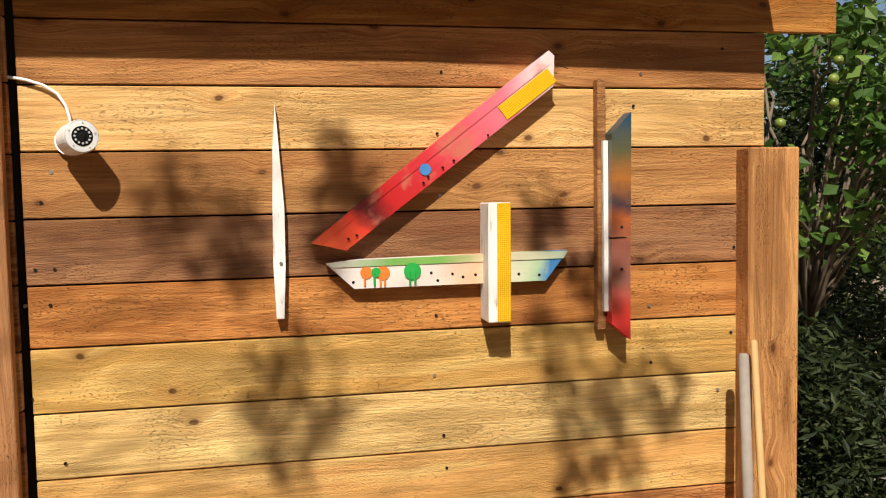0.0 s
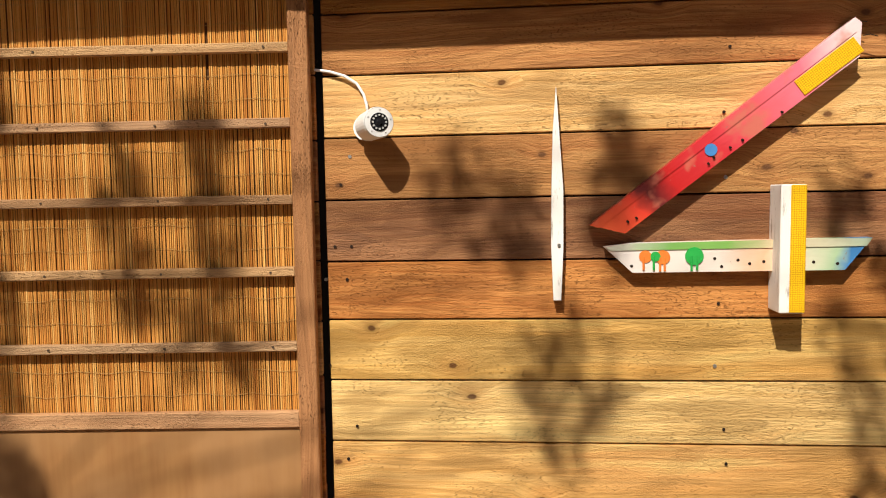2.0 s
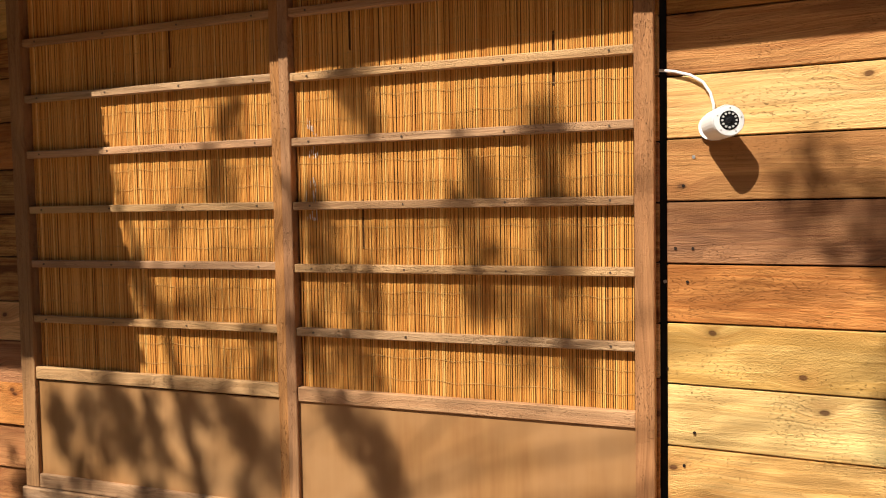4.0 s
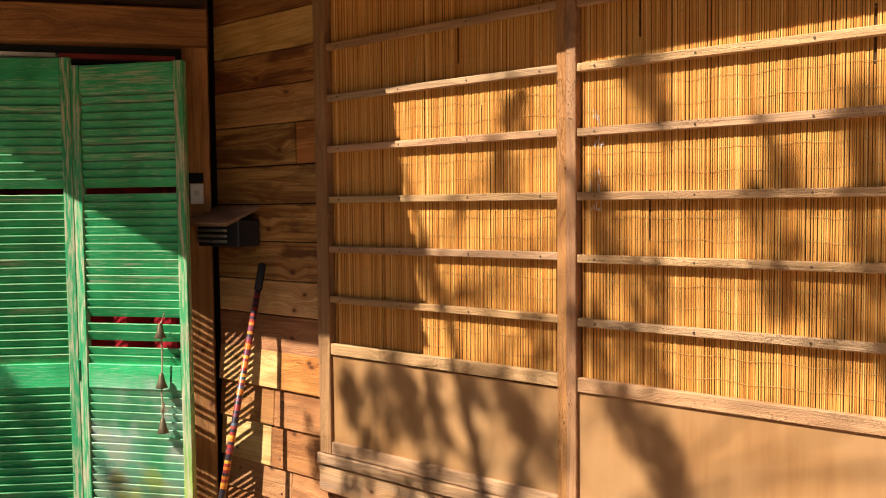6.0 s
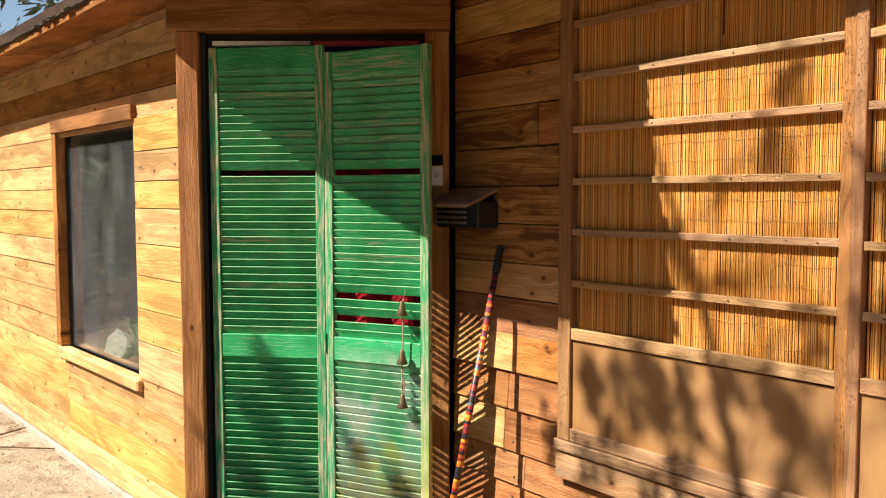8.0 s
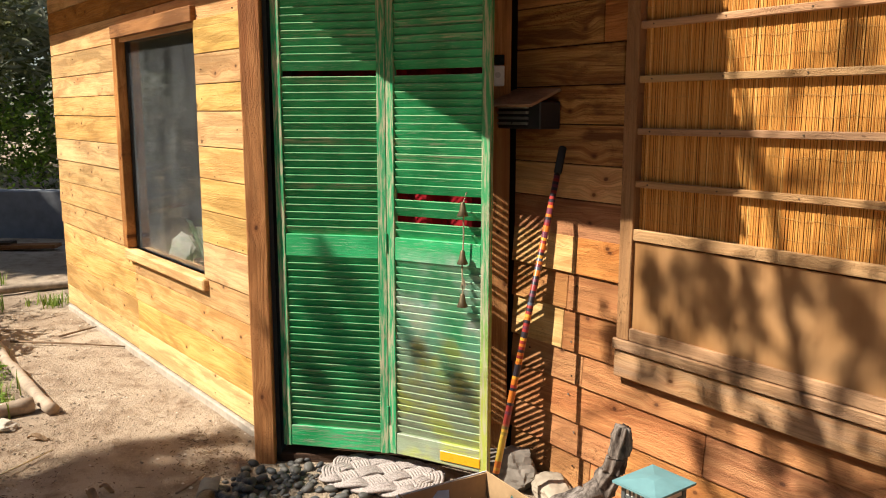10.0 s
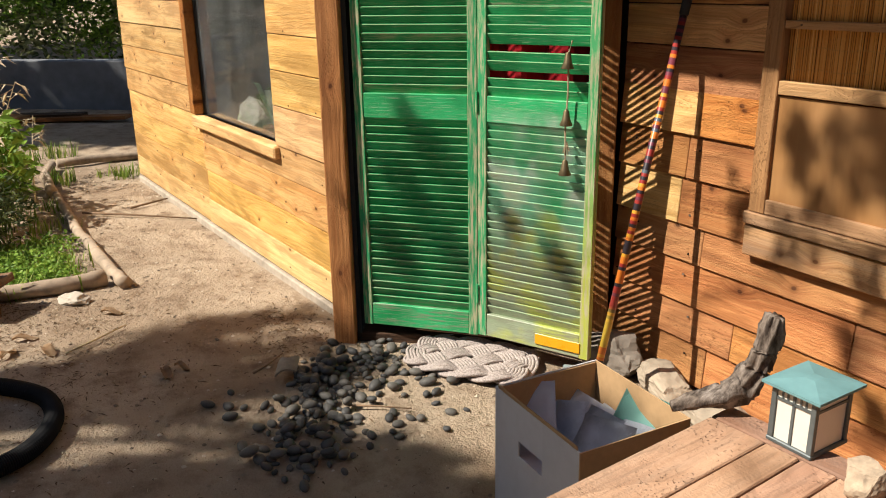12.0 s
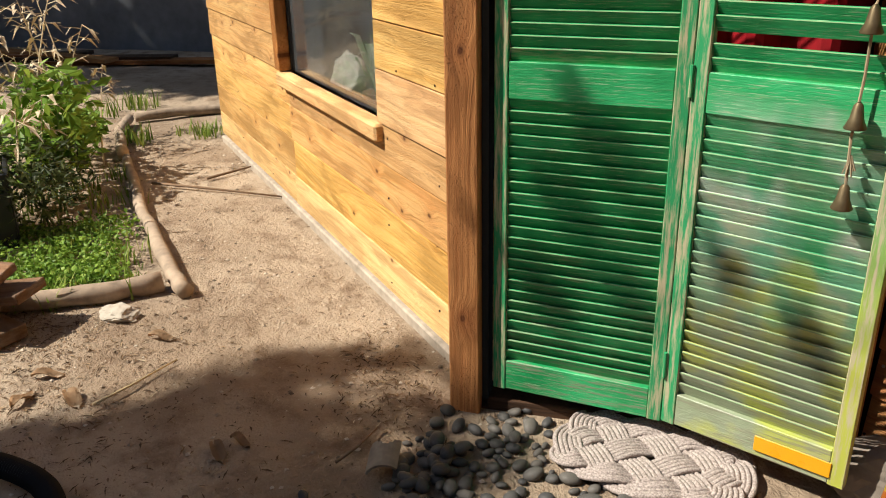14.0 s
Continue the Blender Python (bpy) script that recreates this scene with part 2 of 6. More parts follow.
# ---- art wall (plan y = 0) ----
# backing is black so the gap left of the boards looks shaded
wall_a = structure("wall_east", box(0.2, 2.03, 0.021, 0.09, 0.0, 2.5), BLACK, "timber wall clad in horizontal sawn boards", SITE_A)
ROWS_A = [(2.125, 2.27, WOOD_RED), (1.98, 2.125, WOOD_RED), (1.84, 1.98, WOOD_RED), (1.697, 1.84, WOOD_ORANGE), (1.553, 1.697, WOOD_RED), (1.409, 1.553, WOOD_BROWN),
          (1.272, 1.409, WOOD_RED), (1.128, 1.272, WOOD_PALE), (0.981, 1.128, WOOD_PALE), (0.838, 0.981, WOOD_PALE), (0.695, 0.838, WOOD_RED), (0.552, 0.695, WOOD_GOLD),
          (0.41, 0.552, WOOD_RED), (0.267, 0.41, WOOD_RED), (0.124, 0.267, WOOD_GOLD), (0.0, 0.124, WOOD_BROWN)]
ENDS_A = [2.25, 2.25, 2.05, 2.05, 2.008, 1.992, 2.006, 2.006, 1.985, 1.99]
for i, (z0, z1, mat) in enumerate(ROWS_A):
    plank(wall_a, 0.306, ENDS_A[i] if i < len(ENDS_A) else 2.0, z0, z1, mat)

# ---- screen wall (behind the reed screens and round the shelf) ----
# same black backing: shade in the gaps comes from its colour
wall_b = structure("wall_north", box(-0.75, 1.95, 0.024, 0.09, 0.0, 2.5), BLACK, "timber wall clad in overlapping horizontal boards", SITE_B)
ROWS_B = [(2.24, 2.39, WOOD_RED, WOOD_RED, 3), (2.105, 2.24, WOOD_GOLD, WOOD_GOLD, 3), (1.98, 2.105, WOOD_STAINED, WOOD_RED, -0.1), (1.842, 1.98, WOOD_RED, WOOD_RED, 3), (1.692, 1.842, WOOD_STAINED, WOOD_RED, -0.2),
          (1.551, 1.692, WOOD_STAINED, WOOD_RED, -0.1), (1.413, 1.551, WOOD_STAINED, WOOD_RED, 3), (1.27, 1.413, WOOD_STAINED, WOOD_GOLD, 3), (1.141, 1.27, WOOD_GOLD, WOOD_GOLD, 3), (0.996, 1.141, WOOD_SIDING, WOOD_RED, 3),
          (0.868, 0.996, WOOD_ORANGE, WOOD_SIDING, -0.3), (0.727, 0.868, WOOD_SIDING, WOOD_SIDING, -0.34), (0.57, 0.727, WOOD_ORANGE, WOOD_SIDING, -0.36), (0.447, 0.57, WOOD_SIDING, WOOD_SIDING, -0.25),
          (0.299, 0.447, WOOD_SIDING, WOOD_SIDING, 0.3), (0.17, 0.299, WOOD_SIDING, WOOD_SIDING, -0.1), (0.02, 0.17, WOOD_SIDING, WOOD_SIDING, -0.2)]
for z0, z1, ma, mb, cut in ROWS_B:
    low = z1 < 1.1
    cuts = [-0.658, cut, 1.9] if cut < 2 else [-0.658, 1.9]
    for (x0, x1), mm in zip(zip(cuts, cuts[1:]), (ma, mb)):
        plank(wall_b, x0, x1 - 0.003, z0, z1 + (0.012 if low else 0), mm, 0.02, 0.012 if low else 0.0)

# ---- window wall ----
wall_l = structure("wall_west", box(-2.76, -1.24, 0.022, 0.1, 0.05, 2.6), WOOD_DARK, "timber wall clad in golden horizontal boards with one window", SITE_L)
for x0, x1, z0, z1 in ((-1.24, -0.12, 0.05, 0.66), (-1.24, -0.12, 1.86, 2.6), (-0.12, 0.62, 0.05, 2.6)):
    part("backing", box(x0, x1, 0.022, 0.1, z0, z1), WOOD_DARK, wall_l)
ROWS_L = [2.42, 2.28, 2.135, 1.99, 1.845, 1.69, 1.553, 1.43, 1.268, 1.118, 0.965, 0.81, 0.66, 0.52, 0.36, 0.19, 0.05]
WOODS_L = [WOOD_ORANGE, WOOD_ORANGE, WOOD_RED, WOOD_ORANGE, WOOD_GOLD, WOOD_GOLD, WOOD_ORANGE, WOOD_GOLD, WOOD_ORANGE, WOOD_GOLD, WOOD_ORANGE, WOOD_GOLD, WOOD_ORANGE, WOOD_GOLD, WOOD_ORANGE, WOOD_ORANGE]
for i, (z1, z0) in enumerate(zip(ROWS_L, ROWS_L[1:])):
    mat = WOODS_L[i]
    if z0 > 1.84:
        plank(wall_l, -2.78, 0.62, z0, z1, mat)
    elif z1 < 0.67:
        c = -1.2 if z1 < 0.6 else -0.86
        plank(wall_l, -2.78, -1.205 if i % 2 else -1.18, z0, z1, mat)
        plank(wall_l, -1.2 if i % 2 else -1.175, 0.62, z0, z1, WOODS_L[i - 1], 0.02, 0.0, 0.004)
    else:
        plank(wall_l, -2.78, -1.27, z0, z1, mat, 0.02, 0.004, rng.uniform(0, 0.004))
        up = 0.0 if z0 < 0.67 else 0.03
        plank(wall_l, -0.115, 0.62, z0 + up, z1 + 0.03, (WOOD_PALE, WOOD_GOLD, WOOD_PALE, WOOD_ORANGE)[i % 4], 0.02, 0.0, 0.012)
part("footing", box(-2.78, 0.6, -0.012, 0.08, -0.05, 0.036, 0.006), plain("lime_footing", (0.40, 0.34, 0.27), 0.9, spread=0.3), wall_l, "pale cement footing")
# end wall that closes the building round the far corner
structure("wall_far", box(0, 0.1, 0, 3.0, 0, 2.6), WOOD_DARK, "plain timber end wall of the cabin", SITE_L @ pose(-2.78, 0.02, 0))

# ---- ground: one sheet to the horizon ----
def ground_height(x, y):
    h = 0.006 * abs(noise.noise(Vector((x * 2.3, y * 2.3, 2)))) + 0.012 * noise.noise(Vector((x * 0.9, y * 0.9, 0))) + 0.007 * noise.noise(Vector((x * 3.1, y * 3.1, 4))) + 0.004 * noise.noise(Vector((x * 9, y * 9, 8)))
    return h - 0.004


def make_ground():
    xs = [-400, -150, -60, -30, -18, -14] + [-12 + 0.25 * i for i in range(16)] + [-8 + 0.06 * i for i in range(134)] + [0.1 + 0.4 * i for i in range(12)] + [6, 9, 14, 25, 60, 150, 400]
    ys = [-400, -150, -60, -25, -14, -9, -6.5, -5] + [-4.4 + 0.2 * i for i in range(7)] + [-3 + 0.06 * i for i in range(52)] + [0.3 + 0.5 * i for i in range(8)] + [6, 9, 14, 25, 60, 150, 400]
    bm = bmesh.new()
    grid = [[bm.verts.new((x, y, ground_height(x, y))) for x in xs] for y in ys]
    for a, b in zip(grid, grid[1:]):
        for i in range(len(xs) - 1):
            bm.faces.new((a[i], a[i + 1], b[i + 1], b[i]))
    m = Mat("sandy_soil", 0.95)
    v = m.coords(shift=False)
    big, mid, fine = m.noise(v, 0.9, 4.0), m.noise(v, 6.0, 6.0, 0.65), m.noise(v, 130.0, 4.0, 0.7)
    c = m.mix(m.grey(big, 0.38, 0.62), (0.34, 0.25, 0.17), (0.53, 0.42, 0.305))
    c = m.mix(m.math("MULTIPLY", m.grey(mid, 0.49, 0.66), 0.75), c, (0.20, 0.13, 0.08))
    c = m.mix(m.math("MULTIPLY", m.grey(fine, 0.55, 0.8), 0.5), c, (0.62, 0.52, 0.40))
    grit = m.n("TexVoronoi", ins={"Vector": v, "Scale": 160.0})
    c = m.mix(m.math("MULTIPLY", m.grey(grit.outputs["Distance"], 0.0, 0.28, 1.0, 0.0), 0.35), c, (0.16, 0.11, 0.075))
    m.color(c)
    clod = m.noise(v, 34.0, 5.0, 0.7)
    m.bump(m.math("ADD", m.math("ADD", m.math("MULTIPLY", mid, 1.2), m.math("MULTIPLY", clod, 0.55)), m.math("MULTIPLY", fine, 0.35)), 1.0, 0.035)
    ob = part("ground", bm, m.m, None, "dry sandy soil yard with grit and debris", smooth=True)
    tagged(ob, "", "ground", "", "structure")


make_ground()


# ---- roof: its eave follows the walls and throws the shade line on them ----
def make_roof():
    eave = [(2.0, -0.352), (1.1, -0.335), (0.18, -0.335), (-0.65, -0.418), (-1.44, -0.512), (-1.478, -1.215), (-2.4, -1.275), (-3.4, -1.385), (-4.7, -1.54), (-6.6, -1.82)]
    roof = tagged(new("roof"), "low board roof with an overhanging eave", "roof", "", "structure")
    for (x1, y1), (x0, y0) in zip(eave, eave[1:]):
        bm = bmesh.new()
        low = [bm.verts.new(p) for p in ((x0, y0, 2.28), (x1, y1, 2.28), (x1, 2.6, 2.75), (x0, 2.6, 2.75))]
        top = [bm.verts.new(v.co + Vector((0, 0, 0.035))) for v in low]
        bm.faces.new(low[::-1])
        bm.faces.new(top)
        for i in range(4):
            j = (i + 1) % 4
            bm.faces.new((low[i], low[j], top[j], top[i]))
        part("roof_panel", bm, WOOD_TRIM, roof)
    # ragged felt edge along the eave
    felt = plain("roof_felt", (0.10, 0.09, 0.075), 0.95, spread=0.4)
    bm = bmesh.new()
    r = random.Random(8)
    strips = []
    for (x0, y0), (x1, y1) in zip(eave, eave[1:]):
        l = math.hypot(x1 - x0, y1 - y0)
        step, gap = (0.335, 0.013) if x1 > -1.46 else (0.045, 0.0)
        n = max(1, round(l / step))
        for q in range(n):
            a, e = q / n, (q + 1) / n - gap / l
            strips.append((x0 + (x1 - x0) * a, y0 + (y1 - y0) * a, x0 + (x1 - x0) * e, y0 + (y1 - y0) * e, gap))
    for x0, y0, x1, y1, gap in strips:
        o = Vector((0, -1, 0)) if abs(x1 - x0) > abs(y1 - y0) else Vector((1, 0, 0))
        w = 0.022 + r.uniform(-0.002, 0.002) if gap else r.uniform(0.008, 0.034)
        z = 2.318
        a, c = Vector((x0, y0, z)), Vector((x1, y1, z))
        vs = [bm.verts.new(p) for p in (a + o * w, c + o * w, c - o * 0.06, a - o * 0.06)]
        us = [bm.verts.new(v.co + Vector((0, 0, -0.002))) for v in vs]
        bm.faces.new(vs)
        bm.faces.new(us[::-1])
        for i in range(4):
            j = (i + 1) % 4
            bm.faces.new((vs[j], vs[i], us[i], us[j]))
    part("felt_edge", bm, felt, roof, "ragged dark roofing felt edge")
    return roof


make_roof()


# ---- reed screens ----
def reed_material():
    m = Mat("reed", 0.55)
    v = m.coords()
    r = m.island()
    long = m.noise(m.n("Mapping", ins={"Vector": v, "Scale": (60, 60, 9)}).outputs[0], 1.0, 3.0)
    c = m.ramp(r, (0.0, (0.44, 0.17, 0.034)), (0.2, (0.58, 0.255, 0.054)), (0.85, (0.67, 0.335, 0.084)), (1.0, (0.80, 0.47, 0.15)))
    c = m.mix(m.math("MULTIPLY", m.grey(long, 0.54, 0.74), 0.28), c, (0.30, 0.125, 0.03))
    m.color(c)
    m.bump(long, 0.2, 0.002)
    return m.m


REED = reed_material()
REED_BACK = plain("reed_back", (0.07, 0.03, 0.01), 0.9)
PANEL = Mat("screen_panel", 0.5)
_v = PANEL.coords()
_g = PANEL.noise(PANEL.n("Mapping", ins={"Vector": _v, "Scale": (40, 40, 3)}).outputs[0], 1.0, 5.0)
_b = PANEL.noise(_v, 3.0, 4.0)
PANEL.color(PANEL.mix(PANEL.grey(_b, 0.35, 0.65), PANEL.mix(PANEL.grey(_g, 0.3, 0.7), (0.27, 0.13, 0.047), (0.335, 0.17, 0.063)), (0.37, 0.205, 0.09)))
PANEL.bump(_g, 0.2, 0.002)
PANEL = PANEL.m


NAIL = plain("dull_nail", (0.10, 0.07, 0.05), 0.5, 0.6)


def reed_screen(u0, u1, left_w, right_w, rails, seed, ajar=0.0):
    """A sliding screen: stiles, rails, a reed mat behind them and a plain lower panel."""
    s = thing("reed_screen", "sliding wooden screen of split reeds over a plain lower panel", "screen", SITE_B @ pose(u0, -0.045 - ajar, 0), "reed screens")
    w, r = u1 - u0, random.Random(seed)
    part("stile", box(0, left_w, 0, 0.034, 0.689, 2.36, 0.002), WOOD_SCREEN_UP, s)
    part("stile", box(w - right_w, w, 0, 0.034, 0.689, 2.36, 0.002), WOOD_SCREEN_UP, s)
    for z, h in rails:
        part("rail", box(0, w - left_w - right_w - 0.001, 0, 0.02, 0, h, 0.002), WOOD_SCREEN, s, "", pose(left_w + 0.0005, 0.004 + r.uniform(0, 0.002), z, 0, r.uniform(-0.15, 0.15), 0))
    part("lower_rail", box(left_w, w - right_w, 0.002, 0.03, 0.69, 0.732, 0.002), WOOD_SCREEN, s)
    part("lower_panel", box(left_w, w - right_w, 0.014, 0.026, 0.732, 1.03), PANEL, s, "plain brown plywood lower panel")
    # reed mat: round reeds side by side with dark slits between them, tied in rows
    bm = bmesh.new()
    x, x1 = left_w + 0.003, w - right_w - 0.002
    levels = [1.055 + 0.1295 * k for k in range(11)]
    slope = 0.0
    while x < x1 - 0.004:
        d = r.uniform(0.0031, 0.0044)
        slope = max(-0.005, min(0.005, slope + r.uniform(-0.001, 0.001)))
        y = 0.0305 + r.uniform(-0.0012, 0.0012)
        split = r.randrange(1, 10) if r.random() < 0.012 else 99
        phase, sway = r.uniform(0, 6.28), r.uniform(0.0002, 0.0012)
        rows = []
        for k, z in enumerate(levels):
            cx = x + d / 2 + slope * (z - 1.7) * 0.35 + sway * math.sin(phase + 4.1 * z)
            cx = min(max(cx, left_w + d / 2), w - right_w - d / 2)
            rows.append([bm.verts.new((cx - math.cos(q) * d / 2, y - math.sin(q) * d * 0.5, z)) for q in (0.0, 0.6, 1.25, 1.9, 2.55, math.pi)])
        for k in range(10):
            if k == split:
                continue
            for q in range(5):
                bm.faces.new((rows[k][q], rows[k][q + 1], rows[k + 1][q + 1], rows[k + 1][q]))
        x += d + r.choice((0.0004, 0.0006, 0.0008, 0.0011, 0.0015))
    part("reed_mat", bm, REED, s, "honey-coloured round reeds tied side by side", kind="stuff", smooth=True)
    part("mat_backing", box(left_w, w - right_w, 0.033, 0.04, 1.03, 2.35), REED_BACK, s)
    bm = bmesh.new()
    for z0 in (1.06, 1.23, 1.40, 1.57, 1.74, 1.91):
        for f in (0.28, 0.62):
            zt = z0 + 0.165 * f
            pts = [(left_w + (x1 - left_w) * k / 24, 0.0262, zt + 0.003 * math.sin(k * 1.7 + z0 * 9) + r.uniform(-0.0015, 0.0015)) for k in range(25)]
            tube(bm, pts, 0.0006, 4)
    part("tie_thread", bm, plain("straw_thread", (0.40, 0.25, 0.09), 0.8), s, "thin straw-coloured binding thread")
    for z, h in rails[:-1]:
        for f in (0.06, 0.36, 0.66, 0.94):
            x = left_w + (x1 - left_w) * f
            part("nail", tube(bmesh.new(), [(x, 0.0025, z + h / 2), (x, 0.008, z + h / 2)], 0.0028, 6), NAIL, s)
    return s


RAILS_R = [(2.06, 0.022), (1.889, 0.022), (1.718, 0.022), (1.548, 0.022), (1.381, 0.022), (1.209, 0.022), (1.031, 0.038)]
screen_a = reed_screen(0.917, 1.892, 0.03, 0.044, RAILS_R, 3, 0.004)
reed_screen(-0.058, 0.917, 0.055, 0.03, [(z + 0.003, h) for z, h in RAILS_R], 4)
# old white paint spatter run down the reeds
bm = bmesh.new()
r_drip = random.Random(12)
for z0, z1, n in ((1.745, 1.815, 6), (1.685, 1.72, 8), (1.565, 1.64, 9), (1.52, 1.547, 8)):
    for _ in range(n):
        x = 0.081 + r_drip.gauss(0, 0.008)
        a = r_drip.uniform(z0, z1)
        tube(bm, [(x, 0.0255, a), (x + 0.0005, 0.0255, max(z0, a - r_drip.uniform(0.008, 0.03)))], r_drip.uniform(0.0005, 0.0011), 5)
part("paint_spatter", bm, plain("spatter_white", (0.7, 0.7, 0.68), 0.6), screen_a, "old white paint spatter on the reeds", kind="stuff")
WOOD_LEDGE = wood("wood_ledge", (0.58, 0.36, 0.175), (0.42, 0.225, 0.095), vary=0.12, weather=0.25)
track = thing("screen_track", "weathered brown ledge boards under the sliding screens", "ledge", SITE_B @ pose(-0.07, -0.052, 0))
part("ledge", box(0, 1.965, 0, 0.05, 0.650, 0.687, 0.003), WOOD_LEDGE, track)
part("ledge_board", box(0.0, 1.96, 0.012, 0.05, 0.55, 0.645, 0.003), WOOD_LEDGE, track)


# ---- louvred bifold door in its frame ----
def paint_green(name, spray=0.0, wear=0.0):
    """Green paint worn to the wood in streaks; spray: the lower leaf's white and yellow spray."""
    m = Mat(name, 0.42)
    v = m.coords()
    streak = m.noise(m.n("Mapping", ins={"Vector": v, "Scale": (7, 60, 120)}).outputs[0], 1.0, 5.0, 0.7)
    patch = m.noise(m.coords(which="Generated", shift=False), 1.0, 2.0)
    tc = m.n("NewGeometry").outputs["Position"]
    sp = m.n("SeparateXYZ", ins={0: tc})
    big = m.noise(tc, 5.5, 3.0)
    c = m.mix(m.grey(big, 0.35, 0.7), (0.010, 0.245, 0.072), (0.032, 0.44, 0.155))
    z = sp.outputs[2]
    if spray:
        wob = m.math("ADD", z, m.grey(big, 0, 1, -0.2, 0.2))
        n9, n7 = m.noise(tc, 8.0, 2.0), m.noise(m.n("Mapping", ins={"Vector": tc, "Location": (5, 2, 9)}).outputs[0], 6.0, 2.0)
        pale = m.math("MULTIPLY", m.grey(wob, 0.95, 0.74), m.grey(n7, 0.40, 0.58, 0.25, 0.95))
        c = m.mix(pale, c, m.mix(m.grey(n9, 0.42, 0.58), (0.20, 0.50, 0.32), (0.56, 0.62, 0.56)))
        bare = m.math("MULTIPLY", m.grey(wob, 0.60, 0.36), 0.85)
        c = m.mix(bare, c, (0.31, 0.33, 0.22))
        yel = m.math("MULTIPLY", m.grey(wob, 0.74, 0.5), m.grey(n9, 0.47, 0.62, 0.0, 0.75))
        c = m.mix(yel, c, (0.42, 0.47, 0.06))
    worn = m.math("MULTIPLY", m.grey(streak, 0.60 - 0.12 * wear, 0.74 - 0.12 * wear), m.math("MAXIMUM", m.grey(m.noise(tc, 3.3, 3.0), 0.42, 0.62), wear))
    c = m.mix(m.math("MULTIPLY", worn, 0.8), c, (0.42, 0.40, 0.26))
    hair = m.noise(m.n("Mapping", ins={"Vector": v, "Scale": (14, 300, 600)}).outputs[0], 1.0, 2.0)
    c = m.mix(m.math("MULTIPLY", m.grey(hair, 0.60, 0.68), 0.55), c, (0.50, 0.56, 0.40))
    m.color(c)
    grey = m.math("MULTIPLY", m.grey(streak, 0.50, 0.60), m.grey(m.math("ADD", z, m.grey(big, 0, 1, -0.25, 0.25)), 0.52, 0.22, 0.0, 0.75))
    c = m.mix(grey, c, (0.24, 0.24, 0.17))
    m.color(c)
    crack = m.noise(m.n("Mapping", ins={"Vector": v, "Scale": (60, 160, 160)}).outputs[0], 1.0, 4.0, 0.7)
    m.bump(m.math("ADD", streak, m.math("MULTIPLY", crack, 0.7)), 0.55, 0.003)
    return m.m


GREEN = paint_green("green_paint")
GREEN_SPRAY = paint_green("green_spray_paint", 1.0)
GREEN_BARE = paint_green("green_bare_paint", 0.0, 1.0)
GREEN_EDGE = Mat("worn_green_edge", 0.6)
_s = GREEN_EDGE.noise(GREEN_EDGE.n("Mapping", ins={"Vector": GREEN_EDGE.coords(), "Scale": (90, 90, 7)}).outputs[0], 1.0, 5.0, 0.7)
GREEN_EDGE.color(GREEN_EDGE.mix(GREEN_EDGE.grey(_s, 0.46, 0.6), (0.03, 0.30, 0.115), (0.46, 0.42, 0.27)))
GREEN_EDGE.bump(_s, 0.4, 0.003)
GREEN_EDGE = GREEN_EDGE.m
SPRAY_EDGE = Mat("worn_spray_edge", 0.6)
_p = SPRAY_EDGE.n("NewGeometry").outputs["Position"]
_z = SPRAY_EDGE.n("SeparateXYZ", ins={0: _p}).outputs[2]
_s = SPRAY_EDGE.noise(SPRAY_EDGE.n("Mapping", ins={"Vector": SPRAY_EDGE.coords(), "Scale": (90, 90, 7)}).outputs[0], 1.0, 5.0, 0.7)
_c = SPRAY_EDGE.mix(SPRAY_EDGE.grey(SPRAY_EDGE.math("ADD", _z, SPRAY_EDGE.grey(_s, 0, 1, -0.2, 0.2)), 0.85, 0.35), (0.06, 0.32, 0.12), (0.42, 0.46, 0.08))
SPRAY_EDGE.color(SPRAY_EDGE.mix(SPRAY_EDGE.grey(_s, 0.46, 0.58), _c, (0.46, 0.42, 0.27)))
SPRAY_EDGE.bump(_s, 0.4, 0.003)
SPRAY_EDGE = SPRAY_EDGE.m


# worn slat edge, coloured paler than the paint as its sunlit line
LIT_WORN_EDGE = plain("lit_worn_slat_edge", (0.24, 0.38, 0.20), 0.7, spread=0.3, scale=60)


def slat_mesh(w, paint):
    bm = box(0, w - 0.072, -0.0028, 0.0028, -0.0195, 0.0195, 0.0014)
    me = mesh_of("slat", bm, (paint, LIT_WORN_EDGE))
    for poly in me.polygons:
        if poly.normal.z > 0.3 and poly.normal.y < -0.3:
            poly.material_index = 1
    return me


def slat_run(leaf, mesh, z0, z1, skip, pitch=0.0297, bare=None):
    n = int(round((z1 - z0) / pitch))
    for i in range(n):
        z = z0 + (i + 0.5) * (z1 - z0) / n
        if any(a < z < b for a, b in skip):
            continue
        ob = new("slat", bare if bare and rng.random() < 0.13 else mesh)
        ob.parent = leaf
        ob.matrix_local = pose(0.036 + rng.uniform(-0.0006, 0.0006), 0.0145, z, 24 + rng.uniform(-2.5, 2.5), rng.uniform(-0.12, 0.12), 0)


